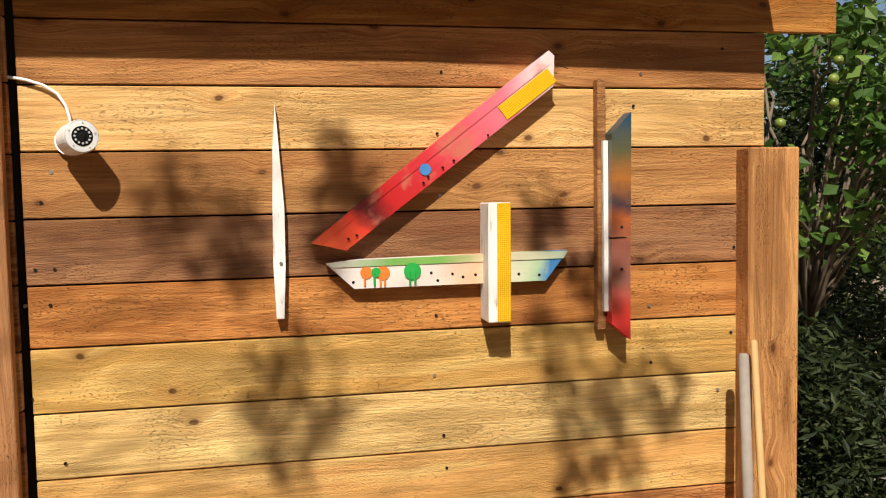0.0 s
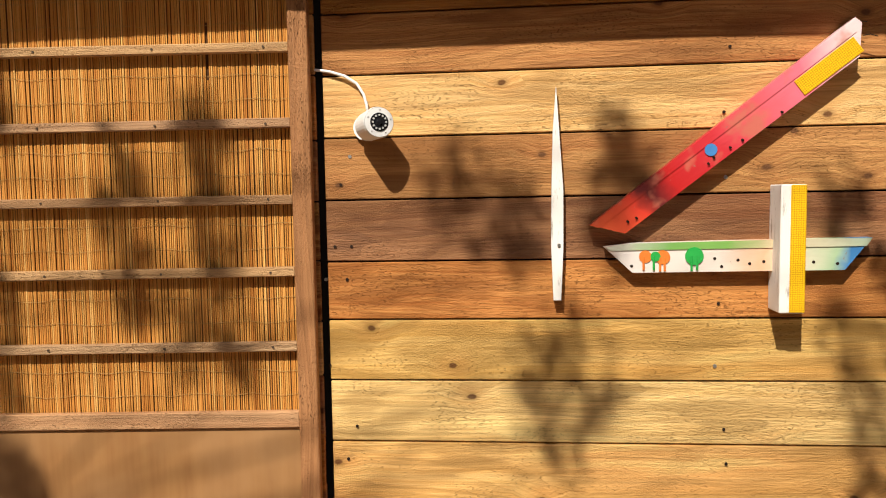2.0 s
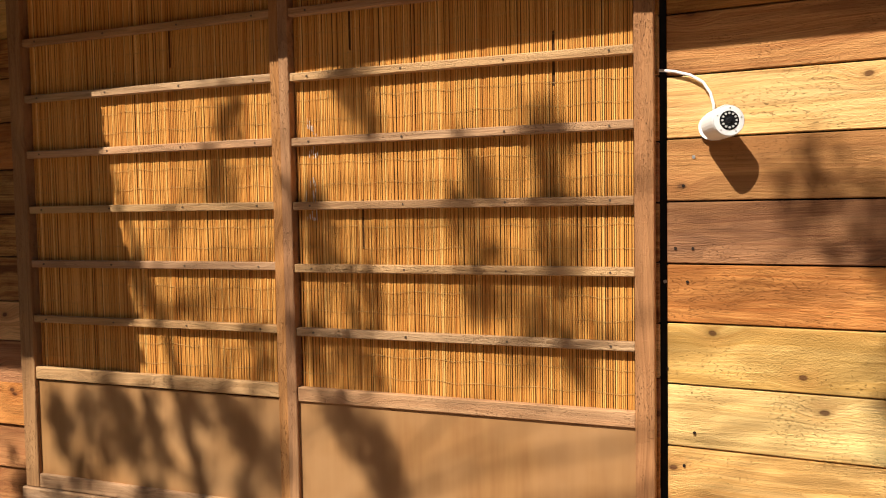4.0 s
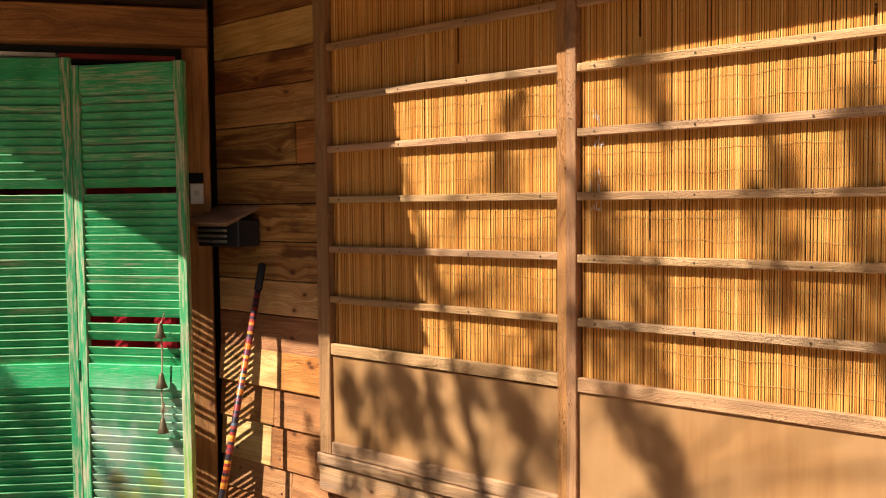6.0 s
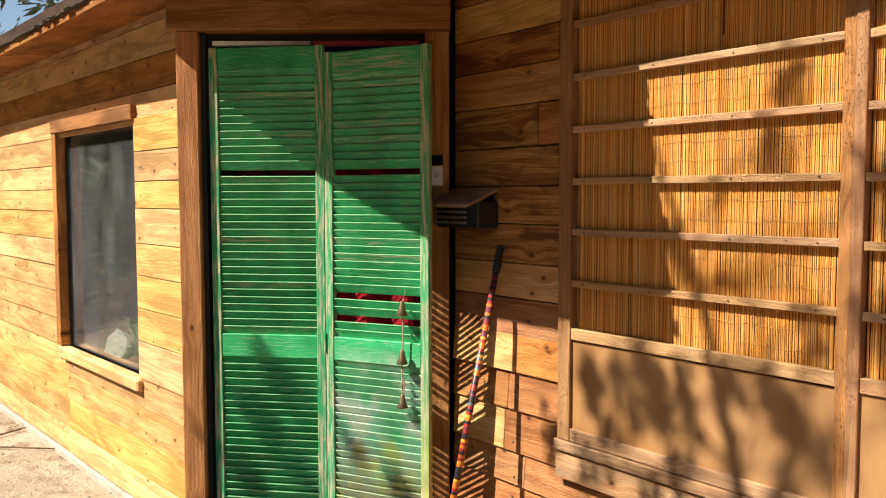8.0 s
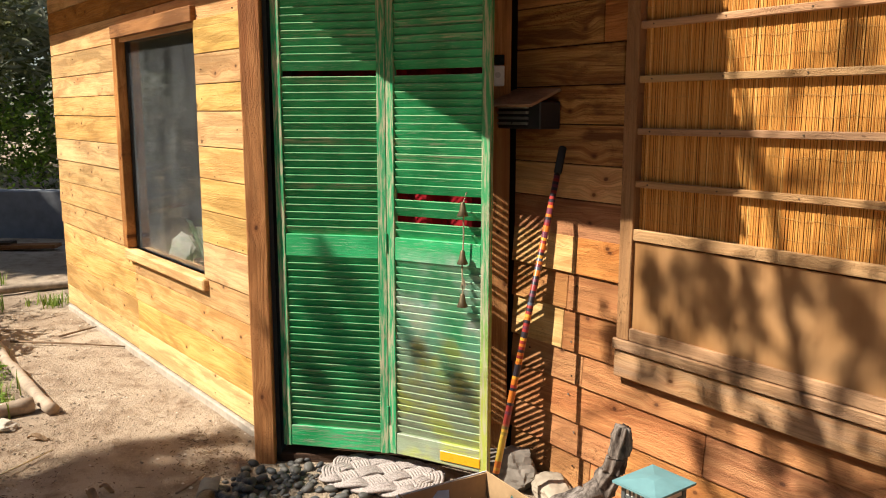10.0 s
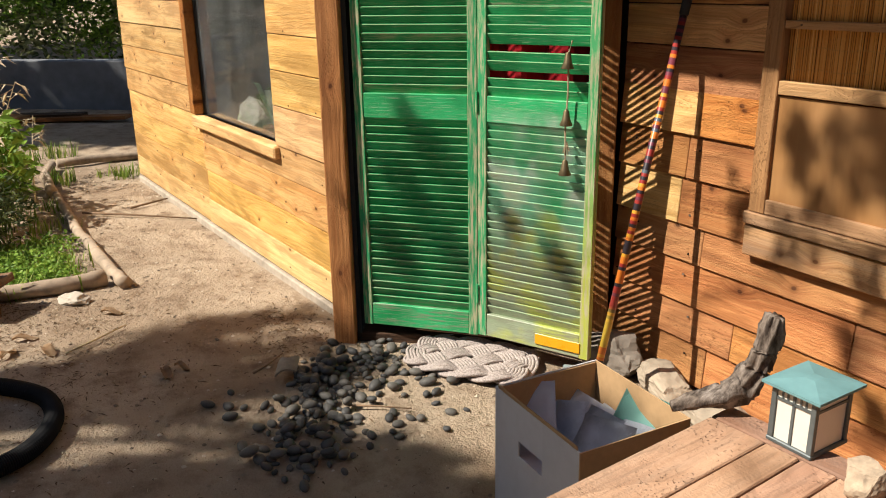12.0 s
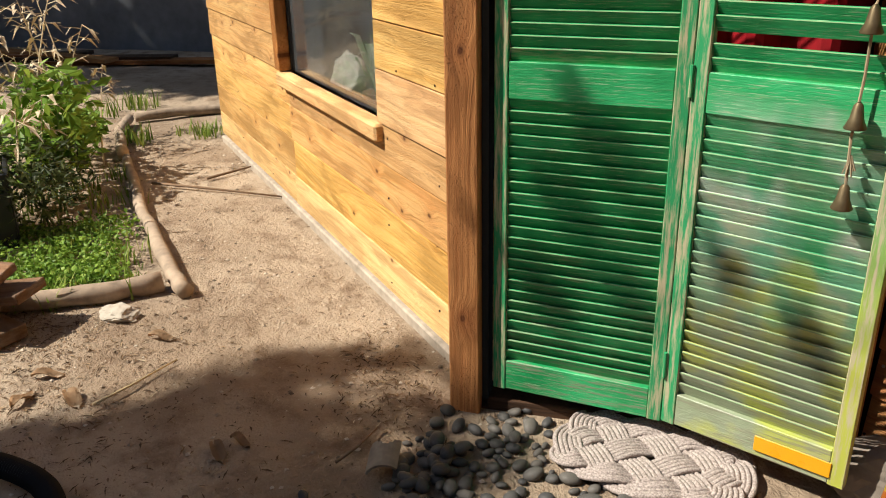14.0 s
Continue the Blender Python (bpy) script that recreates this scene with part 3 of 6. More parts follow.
def door_leaf(door, m, w, z0, z1, slat_paint, skip, name="leaf"):
    leaf = part(name, box(0.0, 0.035, 0, 0.028, z0, z1, 0.002), GREEN_EDGE, door, "louvred green leaf, paint worn along the stiles", m)
    part("stile", box(w - 0.035, w, 0, 0.028, z0, z1, 0.002), GREEN_EDGE if slat_paint is GREEN else SPRAY_EDGE, leaf)
    part("top_rail", box(0.0355, w - 0.0355, 0.003, 0.025, z1 - 0.088, z1 - 0.002, 0.002), GREEN if slat_paint is GREEN else GREEN_BARE, leaf)
    part("middle_rail", box(0.0355, w - 0.0355, 0.002, 0.026, 0.882, 0.972, 0.002), slat_paint, leaf)
    part("bottom_rail", box(0.0355, w - 0.0355, 0.002, 0.026, z0 + 0.002, z0 + 0.09, 0.002), slat_paint, leaf)
    mesh = slat_mesh(w, slat_paint)
    up = mesh if slat_paint is GREEN else slat_mesh(w, GREEN)
    slat_run(leaf, mesh, z0 + 0.092, 0.882, [])
    slat_run(leaf, up, 0.972, z1 - 0.088, skip, bare=slat_mesh(w, GREEN_BARE))
    return leaf


door = thing("louvred_door", "worn green louvred bifold door standing slightly ajar", "door", pose(0, 0, 0))
leaf_a = door_leaf(door, pose(-2.772, -1.026, 0, 0, 0, 47.3), 0.46, 0.07, 2.09, GREEN, [(1.578, 1.607)])
leaf_b = door_leaf(door, pose(-2.458, -0.688, 0, 0, 0, 30.5), 0.446, 0.075, 2.06, GREEN_SPRAY, [(1.578, 1.607), (1.112, 1.142), (1.032, 1.062)])
part("reflector", box(0.24, 0.415, -0.0035, -0.0005, 0.095, 0.135, 0.001), plain("orange_reflector", (0.78, 0.36, 0.01), 0.3, spread=0.08), leaf_b, "orange reflective strip")
for zz in (0.24, 0.95, 1.75):
    part("hinge", tube(bmesh.new(), [(0.46, -0.004, zz - 0.035), (0.46, -0.004, zz + 0.035)], 0.005, 8), GREEN_EDGE, leaf_a)

door_frame = thing("door_frame", "heavy reddish timber posts and lintel round the door", "door frame", SITE_D, "", "")
part("post", box(-0.03, 0.055, -0.045, 0.10, -0.03, 2.15, 0.004), WOOD_TRIM_UP, door_frame, "", pose(-0.045, 0.015, 0))
part("post", box(0, 0.095, -0.01, 0.10, -0.03, 2.15, 0.004), WOOD_TRIM_UP, door_frame, "", pose(0.885, 0.0, 0))
part("lintel", box(-0.10, 0.985, -0.06, 0.10, 2.15, 2.285, 0.004), WOOD_TRIM, door_frame)
part("upper_board", box(-0.10, 0.985, 0.0, 0.10, 2.29, 2.6), WOOD_DARK, door_frame)
part("jamb_strip", box(0.012, 0.03, 0.0, 0.1, 0, 2.15), plain("black_jamb", (0.02, 0.024, 0.026), 0.6), door_frame, "black painted jamb strip")
part("jamb_strip", box(0.03, 0.885, 0.04, 0.1, 2.095, 2.15), plain("black_head", (0.02, 0.02, 0.02), 0.7), door_frame, "black painted head strip")
part("head_strip", box(0.06, 0.44, 0.0, 0.04, 2.1, 2.116), plain("white_strip", (0.6, 0.6, 0.55), 0.6), door_frame, "thin white strip above the leaf")
part("head_strip", box(0.45, 0.86, 0.0, 0.04, 2.1, 2.116), plain("red_strip", (0.34, 0.05, 0.05), 0.6), door_frame, "thin red strip above the leaf")
part("threshold", box(-0.05, 0.9, 0.0, 0.14, -0.03, 0.03, 0.004), WOOD_DARK, door_frame)
# interior behind door and window, its shade put in as black surfaces
inside = structure("interior_wall", box(-0.3, 1.3, 0.95, 1.0, 0, 2.5), BLACK, "interior wall of the cabin, coloured black for its shade", SITE_D)
structure("interior_side", box(-0.08, 0.0, 0.1, 1.0, 0, 2.5), BLACK, "interior side wall of the cabin, coloured black for its shade", SITE_D)

# ---- window ----
window = thing("window_1", "fixed window with a dark pane and chunky timber trim", "window", SITE_L, "", "structure")
part("trim", box(-1.305, -1.235, -0.025, 0.03, 0.665, 1.935, 0.003), WOOD_TRIM_UP, window)
part("trim", box(-1.305, -0.105, -0.03, 0.03, 1.868, 1.94, 0.003), WOOD_TRIM, window)
part("sill", box(-1.26, -0.085, -0.038, 0.10, 0.600, 0.660, 0.008), WOOD_ORANGE, window, "rough-edged golden timber sill")
part("frame", box(-1.235, -1.215, 0.03, 0.06, 0.665, 1.868), plain("dark_sash", (0.03, 0.03, 0.03), 0.5), window)
part("frame", box(-1.215, -0.12, 0.03, 0.06, 1.85, 1.868), plain("dark_sash_top", (0.03, 0.03, 0.03), 0.5), window)
glass = Mat("window_glass", 0.04)
glass.color((0.9, 0.95, 0.95))
glass.b.inputs["Transmission Weight"].default_value = 1.0
glass.b.inputs["IOR"].default_value = 1.5
dust = glass.n("BsdfDiffuse", ins={"Color": (0.62, 0.64, 0.64, 1.0)})
film_fac = glass.grey(glass.noise(glass.n("Mapping", ins={"Vector": glass.coords(shift=False), "Scale": (3, 3, 1.2)}).outputs[0], 2.0, 5.0, 0.6), 0.3, 0.7, 0.015, 0.075)
dusty = glass.n("MixShader", ins={0: film_fac})
glass.t.links.new(glass.b.outputs[0], dusty.inputs[1])
glass.t.links.new(dust.outputs[0], dusty.inputs[2])
glass.t.links.new(dusty.outputs[0], glass.t.nodes["Material Output"].inputs[0])
pane = part("pane", box(-1.215, -0.12, 0.042, 0.048, 0.662, 1.852), glass.m, window, "dusty reflecting window pane")
structure("interior_back", box(-2.7, 0.5, 1.1, 1.15, 0, 2.5), BLACK, "interior back wall of the cabin, coloured black for its shade", SITE_L)
structure("interior_floor", box(-2.7, 0.5, 0.1, 1.1, 0.02, 0.06), BLACK, "interior floor of the cabin, coloured black for its shade", SITE_L)


# ---- foliage helpers ----
def leaf_material(name, a, b, c, rough=0.5):
    m = Mat(name, rough)
    col = m.ramp(m.island(), (0.0, a), (0.55, b), (1.0, c))
    m.color(col)
    m.b.inputs["Subsurface Weight"].default_value = 0.0
    tr = m.n("BsdfTranslucent", ins={"Color": col})
    mx = m.n("MixShader", ins={0: 0.3})
    out = m.t.nodes["Material Output"]
    m.t.links.new(m.b.outputs[0], mx.inputs[1])
    m.t.links.new(tr.outputs[0], mx.inputs[2])
    m.t.links.new(mx.outputs[0], out.inputs[0])
    return m.m


LEAF = leaf_material("green_leaf", (0.03, 0.06, 0.012), (0.055, 0.115, 0.02), (0.11, 0.19, 0.035))
# leaf green darkened in the colour itself, as shade for the side bushes
LEAF_SHADED = leaf_material("shaded_leaf", (0.012, 0.02, 0.007), (0.026, 0.04, 0.013), (0.075, 0.09, 0.035))
LEAF_DULL = leaf_material("dull_leaf", (0.035, 0.05, 0.018), (0.06, 0.085, 0.03), (0.12, 0.14, 0.055))
LEAF_BRIGHT = leaf_material("bright_leaf", (0.09, 0.17, 0.022), (0.17, 0.30, 0.04), (0.32, 0.45, 0.075))
BARK = plain("grey_bark", (0.16, 0.12, 0.085), 0.9, spread=0.4, scale=18, bump=0.6)


def leaf_cloud(clumps, per, size, seed, long=1.6, flat=0.0):
    """Many small folded leaves filling the clumps (x, y, z, rx, ry, rz). Returns vertices and faces."""
    g = np.random.default_rng(seed)
    c = np.array(clumps, float)
    k = np.repeat(np.arange(len(c)), per)
    n = len(k)
    d = g.normal(size=(n, 3))
    d /= np.linalg.norm(d, axis=1)[:, None]
    p = c[k, :3] + d * (g.random(n) ** 0.45)[:, None] * c[k, 3:6]
    u = g.normal(size=(n, 3))
    u[:, 2] *= 0.6
    u /= np.linalg.norm(u, axis=1)[:, None]
    w = np.cross(u, g.normal(size=(n, 3)) + np.array((0, 0, flat)))
    w /= np.linalg.norm(w, axis=1)[:, None] + 1e-9
    up = np.cross(u, w)
    s = size * g.uniform(0.6, 1.35, n)[:, None]
    v = np.stack([p, p + u * s * 0.5 * long + w * s * 0.42 + up * s * 0.12, p + u * s * long, p + u * s * 0.5 * long - w * s * 0.42 + up * s * 0.12], 1).reshape(-1, 3)
    i = np.arange(n)[:, None] * 4
    f = np.concatenate([i + np.array((0, 1, 2)), i + np.array((0, 2, 3))], 1).reshape(-1, 3)
    return v, f


def raw(name, v, f, mat, parent=None, label="", kind=""):
    me = bpy.data.meshes.new(name)
    me.from_pydata(v.tolist(), [], f.tolist())
    me.materials.append(mat)
    ob = new(name, me)
    ob.parent = parent
    return tagged(ob, label, kind=kind)


def limb(bm, a, b, r0, r1, r, sag=0.0):
    a, b = Vector(a), Vector(b)
    pts = [a.lerp(b, k / 6) + Vector((r.uniform(-1, 1), r.uniform(-1, 1), r.uniform(-1, 1))) * (b - a).length * 0.03 * (0 < k < 6) + Vector((0, 0, sag * math.sin(math.pi * k / 6))) for k in range(7)]
    tube(bm, pts, [r0 + (r1 - r0) * k / 6 for k in range(7)], 7)


def tree(base, fork, clumps, per, size, mat, label, seed, trunk_r=0.12, long=1.6):
    t = thing("tree", label, "tree", pose(*base))
    r = random.Random(seed)
    off = Vector(base)
    rel = [(c[0] - off.x, c[1] - off.y, c[2] - off.z, *c[3:]) for c in clumps]
    f = Vector(fork) - off
    bm = bmesh.new()
    limb(bm, (0, 0, -0.05), f, trunk_r, trunk_r * 0.6, r)
    part("trunk", bm, BARK, t, "", smooth=True)
    bm = bmesh.new()
    for c in rel:
        limb(bm, f, c[:3], trunk_r * 0.28, 0.006, r, 0.2)
    part("limb", bm, BARK, t, "", smooth=True)
    v, fc = leaf_cloud(rel, per, size, seed, long)
    raw("crown", v, fc, mat, t, "", "stuff")
    return t


# trees over the yard, out of view: their sparse clumps dapple the walls and the ground
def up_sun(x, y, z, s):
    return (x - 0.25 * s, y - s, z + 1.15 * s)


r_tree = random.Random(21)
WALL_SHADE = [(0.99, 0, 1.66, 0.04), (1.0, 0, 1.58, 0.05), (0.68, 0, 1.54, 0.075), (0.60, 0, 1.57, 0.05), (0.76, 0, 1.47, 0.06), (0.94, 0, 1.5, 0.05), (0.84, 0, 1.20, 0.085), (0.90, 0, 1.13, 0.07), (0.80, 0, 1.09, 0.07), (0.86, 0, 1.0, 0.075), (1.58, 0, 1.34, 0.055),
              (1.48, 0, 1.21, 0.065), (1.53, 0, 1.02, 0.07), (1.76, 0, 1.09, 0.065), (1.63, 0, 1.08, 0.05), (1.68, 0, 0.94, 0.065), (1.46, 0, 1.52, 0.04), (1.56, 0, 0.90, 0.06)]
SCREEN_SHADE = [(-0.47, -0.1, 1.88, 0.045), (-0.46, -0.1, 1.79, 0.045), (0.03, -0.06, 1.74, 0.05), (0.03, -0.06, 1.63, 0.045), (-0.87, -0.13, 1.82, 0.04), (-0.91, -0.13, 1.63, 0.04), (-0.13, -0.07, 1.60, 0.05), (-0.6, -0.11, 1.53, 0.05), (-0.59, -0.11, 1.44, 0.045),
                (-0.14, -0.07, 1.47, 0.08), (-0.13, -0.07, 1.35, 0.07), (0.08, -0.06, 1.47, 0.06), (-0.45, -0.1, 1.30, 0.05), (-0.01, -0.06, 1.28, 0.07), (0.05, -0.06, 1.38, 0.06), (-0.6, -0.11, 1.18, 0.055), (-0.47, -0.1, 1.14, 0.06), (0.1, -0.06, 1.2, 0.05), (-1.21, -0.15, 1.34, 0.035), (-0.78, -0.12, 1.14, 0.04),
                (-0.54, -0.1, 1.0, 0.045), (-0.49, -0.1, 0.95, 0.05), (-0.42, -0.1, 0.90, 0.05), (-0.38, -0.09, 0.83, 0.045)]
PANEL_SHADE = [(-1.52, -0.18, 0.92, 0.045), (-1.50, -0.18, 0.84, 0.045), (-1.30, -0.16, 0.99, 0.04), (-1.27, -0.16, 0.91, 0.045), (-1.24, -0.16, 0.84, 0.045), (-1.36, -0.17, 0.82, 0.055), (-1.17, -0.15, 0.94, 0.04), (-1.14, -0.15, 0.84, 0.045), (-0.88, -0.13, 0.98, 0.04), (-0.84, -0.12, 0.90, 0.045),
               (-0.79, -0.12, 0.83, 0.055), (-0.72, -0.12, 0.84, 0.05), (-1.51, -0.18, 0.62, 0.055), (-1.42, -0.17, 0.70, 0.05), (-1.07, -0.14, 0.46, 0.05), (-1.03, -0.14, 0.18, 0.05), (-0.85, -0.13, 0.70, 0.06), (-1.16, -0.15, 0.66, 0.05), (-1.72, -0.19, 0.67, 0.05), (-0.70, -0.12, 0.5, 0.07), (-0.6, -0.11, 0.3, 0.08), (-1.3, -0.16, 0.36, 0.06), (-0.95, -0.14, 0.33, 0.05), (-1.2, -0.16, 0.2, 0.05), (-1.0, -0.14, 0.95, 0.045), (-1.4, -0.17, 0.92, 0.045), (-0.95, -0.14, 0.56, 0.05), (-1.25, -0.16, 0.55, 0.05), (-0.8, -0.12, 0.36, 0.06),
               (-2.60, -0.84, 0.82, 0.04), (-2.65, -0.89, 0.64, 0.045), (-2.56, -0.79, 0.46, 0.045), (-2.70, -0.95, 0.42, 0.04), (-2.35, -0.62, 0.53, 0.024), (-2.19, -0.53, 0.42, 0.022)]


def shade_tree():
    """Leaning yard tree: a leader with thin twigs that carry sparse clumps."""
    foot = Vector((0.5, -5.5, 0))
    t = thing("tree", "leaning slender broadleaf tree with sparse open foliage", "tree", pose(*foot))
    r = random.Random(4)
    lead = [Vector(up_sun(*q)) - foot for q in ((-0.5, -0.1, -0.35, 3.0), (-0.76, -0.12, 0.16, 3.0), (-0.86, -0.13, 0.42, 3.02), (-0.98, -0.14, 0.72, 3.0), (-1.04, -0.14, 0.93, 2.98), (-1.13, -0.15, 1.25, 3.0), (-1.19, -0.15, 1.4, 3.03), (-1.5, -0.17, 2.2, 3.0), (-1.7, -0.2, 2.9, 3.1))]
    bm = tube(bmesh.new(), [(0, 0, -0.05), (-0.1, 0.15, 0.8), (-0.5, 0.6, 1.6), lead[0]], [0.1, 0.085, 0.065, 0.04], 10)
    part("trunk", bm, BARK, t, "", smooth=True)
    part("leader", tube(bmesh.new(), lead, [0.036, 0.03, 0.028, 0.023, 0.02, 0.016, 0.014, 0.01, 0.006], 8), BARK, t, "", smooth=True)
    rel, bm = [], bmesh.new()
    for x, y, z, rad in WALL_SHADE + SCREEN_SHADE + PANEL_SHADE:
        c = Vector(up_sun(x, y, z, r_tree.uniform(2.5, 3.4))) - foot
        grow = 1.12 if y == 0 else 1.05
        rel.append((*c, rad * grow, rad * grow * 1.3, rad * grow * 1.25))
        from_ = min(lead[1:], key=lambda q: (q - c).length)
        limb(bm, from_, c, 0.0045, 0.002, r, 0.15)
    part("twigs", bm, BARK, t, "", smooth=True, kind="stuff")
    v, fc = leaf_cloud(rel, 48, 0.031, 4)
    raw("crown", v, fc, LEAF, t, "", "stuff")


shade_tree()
# second unseen crown, added up-sun only to shade the ground and the carton
far = []
for _ in range(200):
    x, y = r_tree.uniform(-3.35, -1.2), r_tree.uniform(-2.9, -1.1)
    edge = -3.08 - 0.42 * max(0.0, min(1.0, (y + 2.3) / 0.8))
    if x < edge + 0.1 or (x > -2.45 and y > -1.32) or (x < -2.7 and y > -1.55 and r_tree.random() < 0.45) or (x > -2.5 and r_tree.random() < 0.62) or math.hypot(x + 2.62, y + 2.28) < 0.2 or math.hypot(x + 2.72, y + 1.33) < 0.16 or (y < -2.3 and x > -2.9 and r_tree.random() < 0.6):
        continue
    rad = r_tree.uniform(0.08, 0.15)
    far.append((*up_sun(x, y, 0, r_tree.uniform(4.6, 6.2)), rad, rad * 1.2, rad))
for x, y, z in ((-1.5, -1.12, 0.24), (-1.35, -1.12, 0.2), (-1.55, -1.12, 0.1), (-1.4, -1.12, 0.3), (-1.28, -1.12, 0.1), (-1.45, -1.12, 0.05), (-1.62, -1.0, 0.2), (-1.62, -1.12, 0.28), (-1.8, -1.25, 0.0)):
    far.append((*up_sun(x, y, z, r_tree.uniform(4.6, 6.2)), 0.11, 0.13, 0.11))
for _ in range(12):
    far.append((*up_sun(r_tree.uniform(-1.6, -1.3), -0.95, r_tree.uniform(0.1, 0.3), r_tree.uniform(4.6, 6.2)), 0.09, 0.1, 0.09))
for _ in range(14):
    far.append((*up_sun(r_tree.uniform(-2.15, -1.7), r_tree.uniform(-1.6, -1.2), 0, r_tree.uniform(4.6, 6.2)), 0.09, 0.11, 0.09))
for _ in range(26):
    far.append((*up_sun(r_tree.uniform(-1.66, -1.2), -1.12, r_tree.uniform(-0.05, 0.3), r_tree.uniform(4.6, 6.2)), 0.1, 0.12, 0.1))
for _ in range(30):
    far.append((*up_sun(r_tree.uniform(-3.12, -2.75), r_tree.uniform(-2.45, -1.6), 0, r_tree.uniform(4.6, 6.2)), 0.1, 0.12, 0.1))
tree((-4.4, -9.5, 0), (-4.2, -8.6, 5.0), far, 46, 0.06, LEAF, "unseen broadleaf tree added to shade the ground and the box", 9, 0.2)


# ---- art pieces on the boarded wall ----
def art_material(name, axis, stops, scale=1.0, low=0.0, rough=0.4, chips=0.3, second=None):
    """Sprayed paint that changes along the piece, chipped to grey wood."""
    m = Mat(name, rough)
    v = m.coords(shift=False)
    s = m.n("SeparateXYZ", ins={0: v}).outputs["XYZ".index(axis)]
    wob = m.noise(v, 11.0, 3.0)
    t = m.grey(m.math("ADD", s, m.grey(wob, 0, 1, -0.05, 0.05)), low, low + scale)
    c = m.ramp(t, *stops)
    if second:
        c = m.mix(m.math("MULTIPLY", m.grey(m.noise(v, 16.0, 3.0), 0.55, 0.68), 0.7), c, second)
    chip = m.noise(v, 48.0, 5.0, 0.7)
    c = m.mix(m.math("MULTIPLY", m.grey(chip, 0.66, 0.7), chips), c, (0.22, 0.17, 0.13))
    m.color(c)
    m.bump(m.noise(m.n("Mapping", ins={"Vector": v, "Scale": (20, 90, 90)}).outputs[0], 1.0, 4.0), 0.25, 0.003)
    return m.m


def art(name, label, m=None):
    return thing(name, label, "wall art", m, "painted wood offcuts on the wall")


def reflector_tape():
    m = Mat("yellow_reflector_tape", 0.35)
    v = m.coords(shift=False)
    q = m.n("SeparateXYZ", ins={0: v})
    face = m.n("CombineXYZ", ins={0: q.outputs[0], 1: q.outputs[2]}).outputs[0]
    hexes = m.n("TexVoronoi", feature="DISTANCE_TO_EDGE", voronoi_dimensions="2D", ins={"Vector": face, "Scale": 210.0, "Randomness": 0.25})
    m.color(m.mix(m.grey(hexes.outputs["Distance"], 0.06, 0.16), (0.48, 0.24, 0.004), (0.86, 0.50, 0.008)))
    m.bump(hexes.outputs["Distance"], 0.4, 0.001)
    return m.m


TAPE = reflector_tape()
WHITE_WORN = Mat("worn_white_paint", 0.55)
_v = WHITE_WORN.coords()
_n = WHITE_WORN.noise(WHITE_WORN.n("Mapping", ins={"Vector": _v, "Scale": (60, 60, 10)}).outputs[0], 1.0, 5.0, 0.7)
WHITE_WORN.color(WHITE_WORN.mix(WHITE_WORN.grey(_n, 0.57, 0.67), (0.78, 0.76, 0.72), (0.34, 0.29, 0.24)))
WHITE_WORN.bump(_n, 0.3, 0.003)
WHITE_WORN = WHITE_WORN.m

# long red-to-pink moulding, built along its own x and turned on the wall
ANG = math.degrees(math.atan2(0.367, 0.491))
bar = art("painted_moulding", "diagonal offcut of moulding sprayed red, pink and white", pose(0.912, 0, 1.488, 0, -ANG, 0))
RED_FADE = art_material("red_pink_fade", "X", [(0.0, (0.66, 0.10, 0.03)), (0.16, (0.58, 0.04, 0.02)), (0.2, (0.10, 0.012, 0.012)), (0.27, (0.46, 0.014, 0.014)), (0.45, (0.55, 0.03, 0.04)), (0.62, (0.72, 0.11, 0.14)), (0.78, (0.74, 0.17, 0.23)), (0.93, (0.84, 0.60, 0.60))], 0.72, 0.0, 0.36, 0.7, (0.50, 0.16, 0.10))
prof = [(0.0, 0.0), (0.05, -0.062), (0.665, -0.060), (0.71, -0.005), (0.706, 0.012)]
bm = prism(bmesh.new(), [(x, z) for x, z in prof], -0.042, -0.004)
part("moulding", bm, RED_FADE, bar)
part("upper_bead", prism(bmesh.new(), [(0.0, 0.0), (0.012, -0.017), (0.69, -0.014), (0.704, 0.010)], -0.0437, -0.0423), RED_FADE, bar)
part("reflective_tape", box(0.528, 0.678, -0.0445, -0.0421, -0.056, -0.018, 0.0008), TAPE, bar, "yellow reflective tape strip")
part("blue_dot", tube(bmesh.new(), [(0.305, -0.0445, -0.028), (0.305, -0.0421, -0.028)], 0.0135, 20), plain("blue_paint", (0.05, 0.20, 0.48), 0.4, spread=0.1), bar, "blue painted dot")
HOLE = plain("dark_hole", (0.02, 0.012, 0.008), 0.9)
for x, z in ((0.07, -0.045), (0.09, -0.05), (0.283, -0.05), (0.30, -0.046), (0.34, -0.05), (0.37, -0.053), (0.47, -0.056)):
    part("nail", tube(bmesh.new(), [(x, -0.047, z), (x, -0.0415, z + 0.002)], 0.0026, 6), HOLE, bar, "bent rusty nail")
for z, dz in ((0.009, 0.0), (-0.03, 0.004)):
    part("wire", tube(bmesh.new(), [(0.70, -0.03, z), (0.712, -0.034, z - 0.01 + dz), (0.722, -0.034, z - 0.02)], 0.0011, 5), HOLE, bar)

